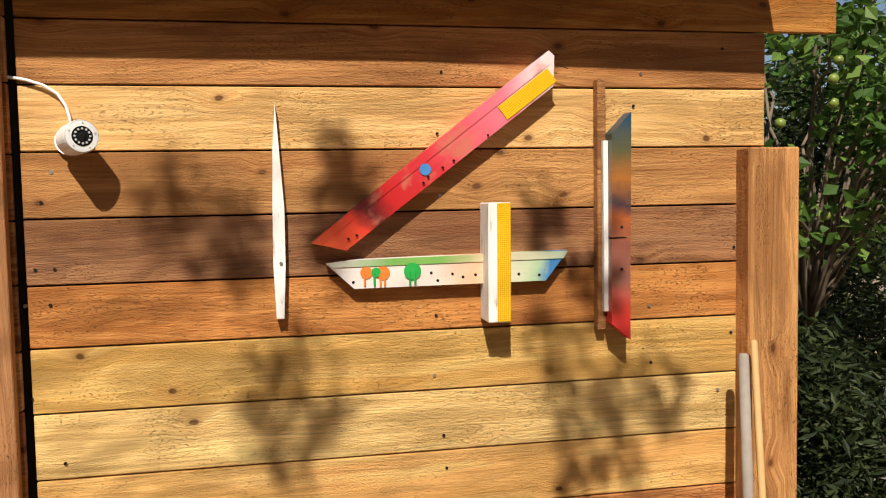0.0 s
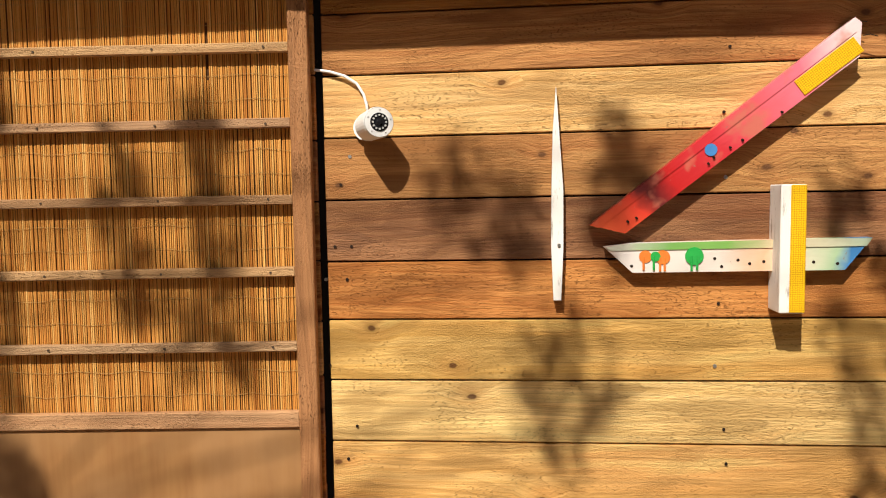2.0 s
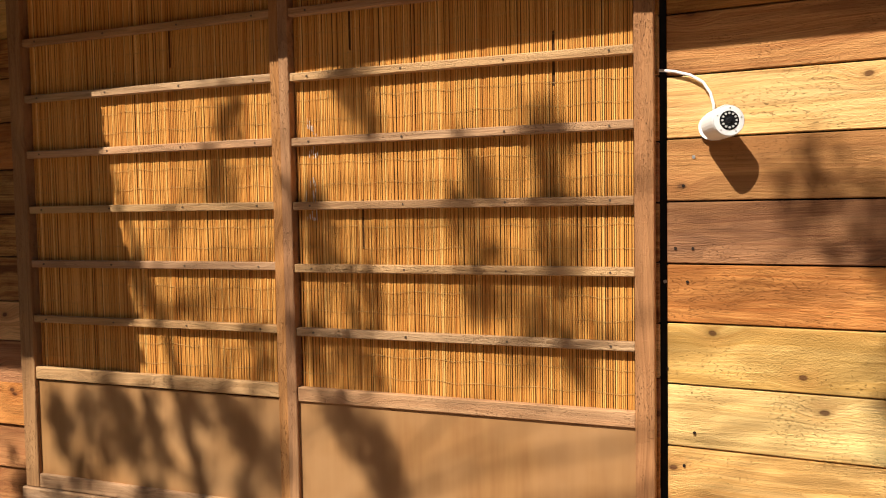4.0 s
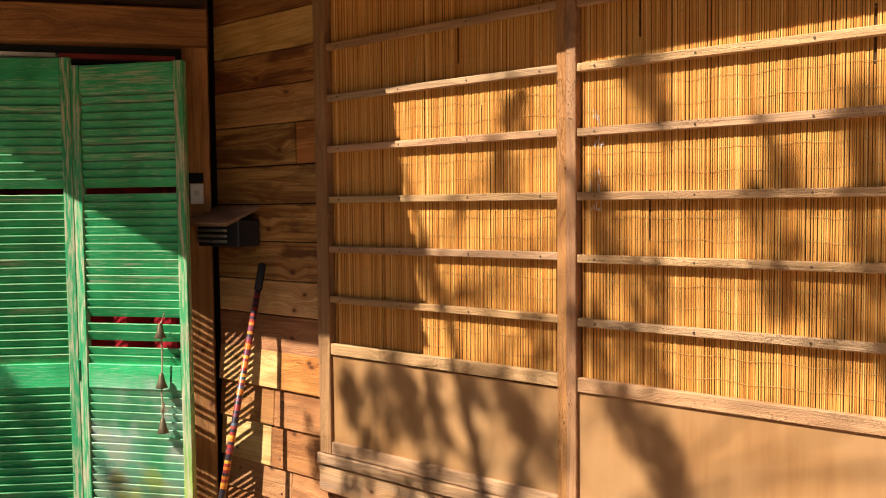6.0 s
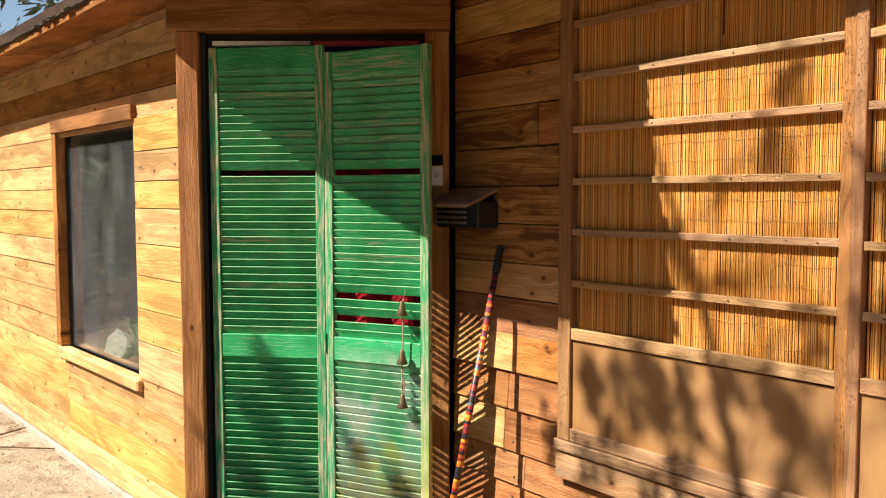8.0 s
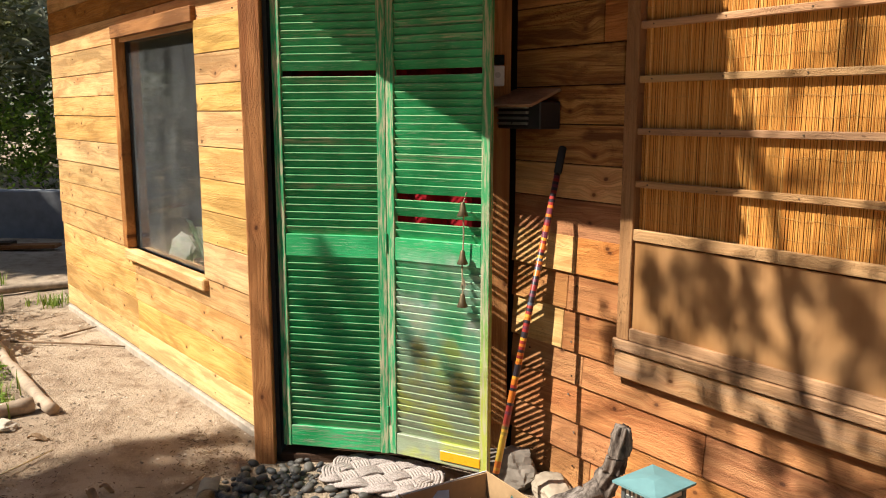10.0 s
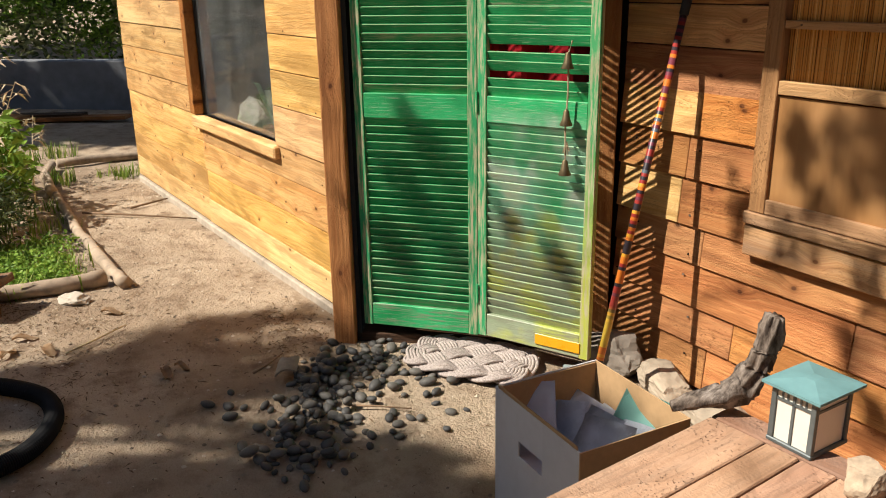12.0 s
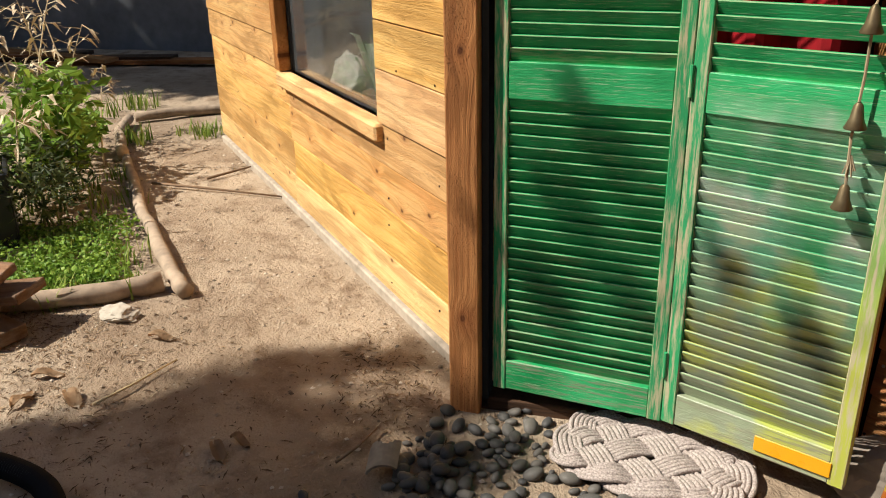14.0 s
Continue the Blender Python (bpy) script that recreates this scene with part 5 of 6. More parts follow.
part("base", box(-h - 0.008, h + 0.008, -k - 0.008, k + 0.008, 0, 0.01, 0.002), IRON, lan)
part("pane", box(-h + 0.006, h - 0.006, -k - 0.001, -k + 0.002, 0.01, 0.13), FROST, lan, "white frosted pane")
part("pane", box(-h + 0.006, h - 0.006, k - 0.002, k + 0.001, 0.01, 0.13), FROST, lan, "white frosted pane")
part("pane", box(h - 0.002, h + 0.001, -k + 0.006, k - 0.006, 0.01, 0.13), FROST, lan, "white frosted pane")
part("pane", box(-h - 0.001, -h + 0.002, -k + 0.006, k - 0.006, 0.01, 0.13), FROST, lan, "white frosted pane")
part("bar", box(-0.003, 0.003, -k - 0.004, -k - 0.0015, 0.01, 0.131), IRON, lan)
part("bar", box(-h + 0.006, h - 0.006, -k - 0.004, -k - 0.0015, 0.1, 0.106), IRON, lan)
part("bar", box(h + 0.0015, h + 0.004, -k + 0.006, k - 0.006, 0.1, 0.106), IRON, lan)
for x in (-0.027, -0.015, 0.015, 0.027):
    part("bar", box(x - 0.002, x + 0.002, -k - 0.0038, -k - 0.0016, 0.106, 0.131), IRON, lan)
bm = bmesh.new()
e, p = 0.022, 0.149
v = [bm.verts.new((sx_ * (h + e), sy_ * (k + e), 0.133)) for sx_, sy_ in ((-1, -1), (1, -1), (1, 1), (-1, 1))]
u = [bm.verts.new((sx_ * (h + e), sy_ * (k + e), 0.139)) for sx_, sy_ in ((-1, -1), (1, -1), (1, 1), (-1, 1))]
q = [bm.verts.new((sx_ * 0.012, sy_ * 0.016, p)) for sx_, sy_ in ((-1, -1), (1, -1), (1, 1), (-1, 1))]
bm.faces.new(v[::-1])
bm.faces.new(q)
for a, b in ((v, u), (u, q)):
    for i in range(4):
        bm.faces.new((a[i], a[(i + 1) % 4], b[(i + 1) % 4], b[i]))
part("roof", bm, PATINA, lan, "blue-green weathered metal roof")


# ---- stones, driftwood ----
def rock(name, label, at, size, turn_z, mat, seed, rough=0.22, detail=4, group="", cat="stone"):
    bm = bmesh.new()
    bmesh.ops.create_icosphere(bm, subdivisions=detail, radius=1.0)
    rr = random.Random(seed)
    cuts = []
    for _ in range(16):
        n = Vector((rr.gauss(0, 1), rr.gauss(0, 1), rr.gauss(0, 1))).normalized()
        cuts.append((n, rr.uniform(0.62, 0.86)))
    for v in bm.verts:
        d = v.co.normalized()
        q = d.copy()
        for n, lim in cuts:
            over = q.dot(n) - lim
            if over > 0:
                q -= n * over
        q *= 1.2 * (1 + rough * 0.35 * noise.noise(d * 3 + Vector((seed, 5, 0))) + rough * 0.2 * noise.noise(d * 9 + Vector((seed, 9, 0))))
        v.co = Vector((q.x * size[0], q.y * size[1], q.z * size[2]))
    ob = part(name, bm, mat, None, label, pose(*at, 0, 0, turn_z))
    return tagged(ob, "", cat, group)


STONE_PALE = plain("pale_stone", (0.34, 0.28, 0.21), 0.9, spread=0.3, scale=22, bump=0.6)
STONE_WHITE = plain("white_stone", (0.42, 0.37, 0.30), 0.9, spread=0.2, scale=22, bump=0.6)
STONE_DARK = plain("dark_stone", (0.20, 0.17, 0.14), 0.85, spread=0.4, scale=18, bump=0.6)
rock("stone", "flat pale sandstone block at the wall foot", (-1.85, -0.30, 0.04), (0.15, 0.085, 0.05), -18, STONE_PALE, 1)
rock("stone", "flat pale stone lying before the boards", (-1.60, -0.30, 0.035), (0.12, 0.08, 0.045), 25, STONE_PALE, 2)
rock("stone", "rough dark boulder beside the door post", (-2.10, -0.33, 0.06), (0.12, 0.09, 0.09), 30, STONE_DARK, 3, 0.32)
rock("stone", "small grey stone between the larger ones", (-1.72, -0.24, 0.03), (0.05, 0.04, 0.045), 10, STONE_DARK, 4)
rock("stone", "pitted tan stone resting on the deck", (-0.785, -0.765, 0.446), (0.043, 0.037, 0.042), 40, plain("pitted_stone", (0.40, 0.31, 0.22), 0.95, spread=0.35, scale=60, bump=0.9), 5, 0.2)
rock("stone", "flat pale stone behind the deck", (-0.85, -0.42, 0.07), (0.15, 0.10, 0.075), 8, STONE_PALE, 6)
rock("stone", "pale broken rock beside the log edging", (-3.78, -2.04, 0.016), (0.085, 0.05, 0.024), 30, STONE_WHITE, 7, 0.35)


def driftwood():
    bm = bmesh.new()
    pts = [(-1.19, -0.885, 0.437), (-1.17, -0.83, 0.45), (-1.15, -0.775, 0.458), (-1.13, -0.735, 0.475), (-1.115, -0.715, 0.52), (-1.108, -0.705, 0.57), (-1.105, -0.70, 0.62), (-1.102, -0.695, 0.652)]
    rad = [0.011, 0.019, 0.024, 0.028, 0.026, 0.022, 0.025, 0.017]
    fine_p, fine_r = [], []
    for i in range(len(pts) - 1):
        for s in range(9):
            f = s / 9
            fine_p.append(Vector(pts[i]).lerp(Vector(pts[i + 1]), f))
            fine_r.append(rad[i] + (rad[i + 1] - rad[i]) * f)
    fine_p.append(Vector(pts[-1]))
    fine_r.append(rad[-1])
    tube(bm, fine_p, fine_r, 40)
    for n_, v in enumerate(bm.verts):
        c = fine_p[n_ // 40]
        d = v.co - c
        a = math.atan2(d.z + d.x, d.y)
        g = 0.2 * math.sin(a * 9 + v.co.z * 22 + v.co.y * 18) + 0.30 * noise.noise(v.co * 20) + 0.1 * noise.noise(v.co * 60) + 0.35 * noise.noise(Vector((a * 4, v.co.z * 8, v.co.y * 8)))
        v.co = c + d * (1 + g)
    m = Mat("grey_driftwood", 0.9)
    vv = m.coords(shift=False)
    n1, n2 = m.noise(m.n("Mapping", ins={"Vector": vv, "Scale": (60, 25, 20)}).outputs[0], 1.0, 5.0, 0.7), m.noise(vv, 14.0, 4.0)
    m.color(m.mix(m.grey(n1, 0.4, 0.62), (0.06, 0.045, 0.036), m.mix(m.grey(n2, 0.4, 0.6), (0.22, 0.175, 0.14), (0.33, 0.28, 0.24))))
    m.bump(n1, 1.0, 0.008)
    tagged(part("driftwood", bm, m.m, None, "gnarled grey driftwood branch standing on the deck", smooth=True), "", "driftwood")


driftwood()


# ---- knotted rope mat ----
def rope_mat():
    m = Mat("grey_rope", 0.9)
    v = m.coords(shift=False)
    tw = m.noise(v, 220.0, 3.0)
    m.color(m.mix(m.grey(tw, 0.35, 0.65), (0.20, 0.165, 0.15), (0.50, 0.43, 0.39)))
    m.bump(tw, 0.7, 0.003)
    bm = bmesh.new()
    # one endless band of six ropes, woven over and under and drawn into an oval
    n, ax, by = 960, 0.218, 0.132

    def centre(i):
        t = 2 * math.pi * i / n
        x, y = math.cos(3 * t), math.cos(5 * t + math.pi / 6)
        return Vector((ax * x * math.sqrt(1 - 0.22 * y * y), by * y * math.sqrt(1 - 0.42 * x * x), 0))

    line = [centre(i) for i in range(n)]
    cross = []
    for i in range(0, n, 3):
        a, b = line[i], line[(i + 3) % n]
        for j in range(i + 6, n, 3):
            if (j + 3) % n == i:
                continue
            c, d = line[j], line[(j + 3) % n]
            den = (b.x - a.x) * (d.y - c.y) - (b.y - a.y) * (d.x - c.x)
            if abs(den) < 1e-12:
                continue
            u = ((c.x - a.x) * (d.y - c.y) - (c.y - a.y) * (d.x - c.x)) / den
            w = ((c.x - a.x) * (b.y - a.y) - (c.y - a.y) * (b.x - a.x)) / den
            if 0 <= u < 1 and 0 <= w < 1:
                cross += [i + 3 * u, j + 3 * w]
    cross.sort()
    high = [(q, 1 if k % 2 else -1) for k, q in enumerate(cross)]
    high = [(high[-1][0] - n, high[-1][1])] + high + [(high[0][0] + n, high[0][1])]

    def lift(i):
        for (p, e), (q, g) in zip(high, high[1:]):
            if p <= i <= q:
                f = 0.5 - 0.5 * math.cos(math.pi * (i - p) / max(1e-6, q - p))
                return e + (g - e) * f
        return 0.0

    r = random.Random(3)
    for k in range(6):
        pts, ph = [], r.uniform(0, 6)
        for i in range(0, n + 2, 2):
            d = line[(i + 1) % n] - line[(i - 1) % n]
            d.normalize()
            off = (k - 2.5) * 0.0122 + 0.0012 * math.sin(i * 0.05 + ph)
            pts.append(line[i % n] + Vector((-d.y, d.x, 0)) * off + Vector((0, 0, 0.0165 + 0.0085 * lift(i % n) + 0.001 * math.sin(i * 0.11 + ph))))
        tube(bm, pts, 0.0069, 8)
    ob = part("rope_mat", bm, m.m, None, "oval doormat of thick woven grey rope", pose(-2.39, -0.755, 0.004, 0, 0, 40), smooth=True)
    tagged(ob, "", "doormat")


rope_mat()

# ---- dark river pebbles ----
PEB = Mat("river_pebble", 0.5)
_v = PEB.coords()
_n = PEB.noise(_v, 40.0, 4.0)
PEB.color(PEB.mix(PEB.rnd(), PEB.mix(PEB.grey(_n, 0.35, 0.65), (0.035, 0.036, 0.038), (0.075, 0.074, 0.072)), PEB.mix(PEB.grey(_n, 0.35, 0.65), (0.09, 0.085, 0.075), (0.16, 0.145, 0.125))))
PEB.bump(_n, 0.2, 0.002)
PEB = PEB.m
r_b = random.Random(77)
peb_meshes = []
for i in range(7):
    bm = bmesh.new()
    bmesh.ops.create_icosphere(bm, subdivisions=2, radius=1.0)
    for v in bm.verts:
        v.co *= 1 + 0.16 * noise.noise(v.co * 0.9 + Vector((i * 4.1, 0, 0)))
        v.co = Vector((v.co.x, v.co.y * 0.72, v.co.z * 0.5))
    peb_meshes.append(mesh_of("pebble", bm, PEB, True))


def pebble(x, y, z, s):
    ob = new("pebble", r_b.choice(peb_meshes))
    ob.matrix_local = pose(x, y, z, r_b.uniform(-22, 22), r_b.uniform(-22, 22), r_b.uniform(0, 360)) @ Matrix.Diagonal((s, s * r_b.uniform(0.8, 1.1), s, 1))
    return tagged(ob, "smooth dark grey river pebble on the sand", "pebble", "pebbles before the door")


placed = []
HEAPS = [((-2.54, -1.27), 0.10, 38, 0.03), ((-2.40, -1.32), 0.12, 58, 0.03), ((-2.24, -1.40), 0.11, 50, 0.02), ((-2.06, -1.48), 0.11, 40, 0.01), ((-2.66, -1.02), 0.10, 24, 0.0), ((-2.56, -1.1), 0.11, 26, 0.0), ((-2.42, -1.02), 0.10, 14, 0.0), ((-2.2, -1.2), 0.14, 10, 0.0)]
for (cx, cy), sd, num, lift in HEAPS:
    for _ in range(num):
        for _try in range(12):
            x, y, s = r_b.gauss(cx, sd * 0.75), r_b.gauss(cy, sd * 0.75), r_b.uniform(0.013, 0.031)
            gap = [math.hypot(x - a, y - b) - (s + c) * 0.72 for a, b, c in placed]
            if not gap or min(gap) > 0 or (lift and min(gap) > -0.03 and r_b.random() < 0.35):
                break
        over = gap and min(gap) < 0
        placed.append((x, y, s))
        pebble(x, y, ground_height(x, y) + s * 0.36 + (s * 0.8 if over else 0), s)
for x, y, s in ((-2.535, -1.69, 0.027), (-2.49, -1.63, 0.026), (-2.42, -1.64, 0.028), (-2.46, -1.585, 0.02), (-2.59, -1.60, 0.018), (-2.31, -0.97, 0.033), (-2.09, -0.99, 0.022), (-2.03, -1.2, 0.02), (-2.0, -1.05, 0.018)):
    pebble(x, y, ground_height(x, y) + s * 0.36, s)

bm = bmesh.new()
for i in range(9):
    a0, a1 = -0.9 + 0.2 * i, -0.7 + 0.2 * i
    vs = []
    for a in (a0, a1):
        for rr in (0.055, 0.063):
            for y in (-0.055, 0.05 + 0.012 * math.sin(i)):
                vs.append(bm.verts.new((rr * math.sin(a), y, rr * math.cos(a) - 0.04)))
    for f in ((0, 1, 5, 4), (2, 6, 7, 3), (0, 4, 6, 2), (1, 3, 7, 5)) + (((0, 2, 3, 1),) if i == 0 else ()) + (((4, 5, 7, 6),) if i == 8 else ()):
        bm.faces.new([vs[j] for j in f])
bmesh.ops.remove_doubles(bm, verts=bm.verts[:], dist=0.0008)
tagged(part("tile_shard", bm, plain("grey_clay", (0.26, 0.22, 0.17), 0.85, spread=0.3, bump=0.5), None, "broken curved clay tile lying on the sand", pose(-2.61, -1.39, 0.035, 6, -14, 65) @ Matrix.Diagonal((0.85, 0.85, 0.85, 1.0))), "", "tile")

# ---- vacuum hose ----
HOSE = plain("black_hose", (0.009, 0.009, 0.010), 0.68, spread=0.2)
ctrl = [Vector(p) for p in ((-3.12, -2.62, 0.06), (-3.0, -2.45, 0.035), (-2.93, -2.31, 0.034), (-2.78, -2.185, 0.034), (-2.60, -2.16, 0.034), (-2.44, -2.225, 0.034), (-2.36, -2.34, 0.034), (-2.33, -2.5, 0.04))]
bm, pts, rad = bmesh.new(), [], []
for i in range(len(ctrl) - 1):
    a, b, c, d = ctrl[max(i - 1, 0)], ctrl[i], ctrl[i + 1], ctrl[min(i + 2, len(ctrl) - 1)]
    for s in range(44):
        t = s / 44
        pts.append(0.5 * ((2 * b) + (c - a) * t + (2 * a - 5 * b + 4 * c - d) * t * t + (3 * b - a - 3 * c + d) * t ** 3))
        rad.append(0.031 if s % 2 else 0.0275)
tube(bm, pts, rad, 16)
hose = thing("vacuum_hose", "black corrugated vacuum hose curled on the ground", "hose")
part("tube", bm, HOSE, hose)
part("cuff", tube(bmesh.new(), [(-2.335, -2.46, 0.04), (-2.328, -2.56, 0.045)], [0.034, 0.036], 18), plain("grey_cuff", (0.2, 0.2, 0.2), 0.5), hose, "grey plastic end cuff", smooth=True)
vac = thing("shop_vacuum", "black and orange workshop vacuum standing on the ground", "vacuum", pose(-3.22, -2.72, 0, 0, 0, 40))
part("tank", tube(bmesh.new(), [(0, 0, 0.02), (0, 0, 0.03), (0, 0, 0.13), (0, 0, 0.14)], [0.1, 0.12, 0.125, 0.12], 24), plain("orange_plastic", (0.66, 0.10, 0.015), 0.4, spread=0.08), vac, "orange plastic tank", smooth=True)
part("lid", tube(bmesh.new(), [(0, 0, 0.141), (0, 0, 0.17), (0, 0, 0.21), (0, 0, 0.22)], [0.13, 0.13, 0.09, 0.06], 24), HOSE, vac, "black motor lid", smooth=True)
part("foot_ring", tube(bmesh.new(), [(0, 0, 0.0), (0, 0, 0.02)], [0.11, 0.12], 24), HOSE, vac)

# ---- log edging of the bed ----
LOG = plain("bleached_log", (0.33, 0.255, 0.185), 0.9, spread=0.5, scale=20, bump=0.7)
r_l = random.Random(6)


def log(points, rad, label):
    pts = []
    for a, b in zip(points, points[1:]):
        a, b = Vector(a), Vector(b)
        n = max(3, int((b - a).length / 0.12))
        pts += [a.lerp(b, k / n) + Vector((r_l.uniform(-1, 1), r_l.uniform(-1, 1), r_l.uniform(-0.3, 0.3))) * 0.005 for k in range(n)]
    pts.append(Vector(points[-1]))
    ob = part("edging_log", tube(bmesh.new(), pts, [rad * (1.1 - 0.25 * i / len(pts)) * r_l.uniform(0.92, 1.08) for i in range(len(pts))], 12), LOG, None, label, smooth=True)
    tagged(ob, "", "log", "logs edging the bed")


log([(-3.87, -1.81, 0.022), (-4.02, -1.84, 0.026), (-4.9, -1.955, 0.03), (-5.9, -2.03, 0.03)], 0.03, "long bleached log edging the planted bed")
log([(-5.95, -2.05, 0.04), (-6.5, -2.08, 0.045), (-6.9, -2.02, 0.045)], 0.034, "bleached log continuing the bed edging")
log([(-6.95, -1.98, 0.04), (-7.0, -1.7, 0.04), (-6.98, -1.3, 0.035), (-6.9, -0.9, 0.03)], 0.032, "bleached log across the end of the path")
log([(-3.97, -1.89, 0.03), (-3.93, -2.08, 0.035), (-3.95, -2.3, 0.035), (-4.0, -2.62, 0.03)], 0.036, "bleached log closing the near end of the bed")

# ---- stacked offcuts at the bed's corner ----
WOOD_ROUGH = wood("wood_rough", (0.30, 0.175, 0.085), (0.15, 0.075, 0.032), vary=0.35, rough=0.8, weather=0.4)
for (x, y, z, rx, ry, rz, ln, wd, th, lab) in ((-3.93, -2.56, 0.10, 0, -8, 62, 0.6, 0.16, 0.035, "rough brown board lying across the offcuts"), (-3.9, -2.62, 0.20, 12, 0, 58, 0.55, 0.2, 0.03, "tilted tan board on the offcut pile"), (-3.84, -2.50, 0.04, 0, 3, 40, 0.4, 0.12, 0.05, "dark plank end resting on the ground"), (-3.98, -2.72, 0.27, -18, 5, 70, 0.45, 0.18, 0.03, "split board leaning on the offcut pile")):
    ob = part("offcut_board", box(-ln / 2, ln / 2, -wd / 2, wd / 2, -th / 2, th / 2, 0.003), WOOD_ROUGH, None, lab, pose(x, y, z, rx, ry, rz))
    tagged(ob, "", "board", "pile of offcuts")
tagged(part("offcut_block", box(-4.15, -3.8, -2.95, -2.62, -0.02, 0.17, 0.005), WOOD_ROUGH, None, "squared timber block under the offcuts"), "", "block", "pile of offcuts")


# ---- bed plants ----
def blades(bm, x, y, n, h, spread, r, w=0.004):
    for _ in range(n):
        a, l = r.uniform(0, 6.28), h * r.uniform(0.5, 1.2)
        bx, by = x + r.gauss(0, spread), y + r.gauss(0, spread)
        z = ground_height(bx, by) - 0.005
        d = Vector((math.cos(a), math.sin(a), 0)) * l * r.uniform(0.15, 0.6)
        s = Vector((-math.sin(a), math.cos(a), 0)) * w
        p0, p1, p2 = Vector((bx, by, z)), Vector((bx, by, z + l * 0.6)) + d * 0.35, Vector((bx, by, z + l)) + d
        q = [bm.verts.new(p) for p in (p0 - s, p0 + s, p1 + s * 0.8, p1 - s * 0.8, p2)]
        bm.faces.new(q[:4])
        bm.faces.new((q[3], q[2], q[4]))


r_g = random.Random(15)
bm = bmesh.new()
for _ in range(260):
    x = r_g.uniform(-5.6, -3.95)
    y = r_g.uniform(-3.0, -1.97)
    if x > -4.4 or r_g.random() < 0.4:
        blades(bm, x, y, 7, 0.10, 0.03, r_g)
for x, y, hh in ((-6.4, -2.0, 0.14), (-7.2, -2.2, 0.14), (-6.3, -1.5, 0.10), (-6.45, -1.55, 0.08), (-7.4, -1.9, 0.15)):
    for _ in range(6):
        blades(bm, x + r_g.gauss(0, 0.08), y + r_g.gauss(0, 0.06), 8, hh, 0.03, r_g, 0.005)
tagged(part("grass", bm, leaf_material("grass_blade", (0.09, 0.15, 0.02), (0.17, 0.26, 0.04), (0.34, 0.38, 0.09)), None, "tufts of green grass and clover in the bed"), "", "grass", "", "stuff")
clumps = [(r_g.uniform(-4.8, -4.0), r_g.uniform(-2.75, -2.02), 0.04, 0.09, 0.09, 0.035) for _ in range(90)]
v, f = leaf_cloud(clumps, 80, 0.019, 3, 1.1, 1.5)
tagged(raw("clover", v, f, LEAF_BRIGHT, None, "low bright green clover covering the bed"), "", "clover", "", "stuff")


def bush(label, clumps, per, size, mat, seed, stems=9, long=1.8):
    b = thing("shrub", label, "plant", pose(clumps[0][0], clumps[0][1], 0), "plants in the bed")
    ox, oy = clumps[0][:2]
    r = random.Random(seed)
    bm = bmesh.new()
    for i in range(stems):
        c = clumps[i % len(clumps)]
        tube(bm, [(c[0] - ox + r.uniform(-0.05, 0.05), c[1] - oy + r.uniform(-0.05, 0.05), 0), (c[0] - ox, c[1] - oy, c[2] * 0.6), (c[0] - ox + r.uniform(-0.1, 0.1), c[1] - oy + r.uniform(-0.1, 0.1), c[2] + c[5] * 0.6)], [0.006, 0.005, 0.002], 5)
    part("stem", bm, plain("green_stem" + str(seed), (0.10, 0.13, 0.04), 0.7), b, kind="stuff")
    v, f = leaf_cloud([(c[0] - ox, c[1] - oy, *c[2:]) for c in clumps], per, size, seed, long)
    raw("foliage", v, f, mat, b, "", "stuff")


bush("leafy bright green weed with broad leaves", [(-5.3, -2.3, 0.34, 0.16, 0.16, 0.26), (-5.5, -2.4, 0.4, 0.18, 0.16, 0.24), (-5.2, -2.45, 0.3, 0.2, 0.2, 0.2), (-5.7, -2.3, 0.42, 0.18, 0.2, 0.2)], 150, 0.05, LEAF_BRIGHT, 41)
bush("feathery dull green shrub beside the pot", [(-4.75, -2.35, 0.22, 0.2, 0.2, 0.18), (-4.95, -2.55, 0.28, 0.22, 0.2, 0.2), (-4.7, -2.6, 0.25, 0.2, 0.2, 0.2), (-5.05, -2.3, 0.22, 0.18, 0.16, 0.16)], 420, 0.017, LEAF_DULL, 42, 14, 2.6)
bush("low green weed by the log", [(-5.9, -2.25, 0.2, 0.2, 0.15, 0.14), (-6.2, -2.3, 0.22, 0.2, 0.2, 0.16)], 170, 0.04, LEAF_BRIGHT, 43)

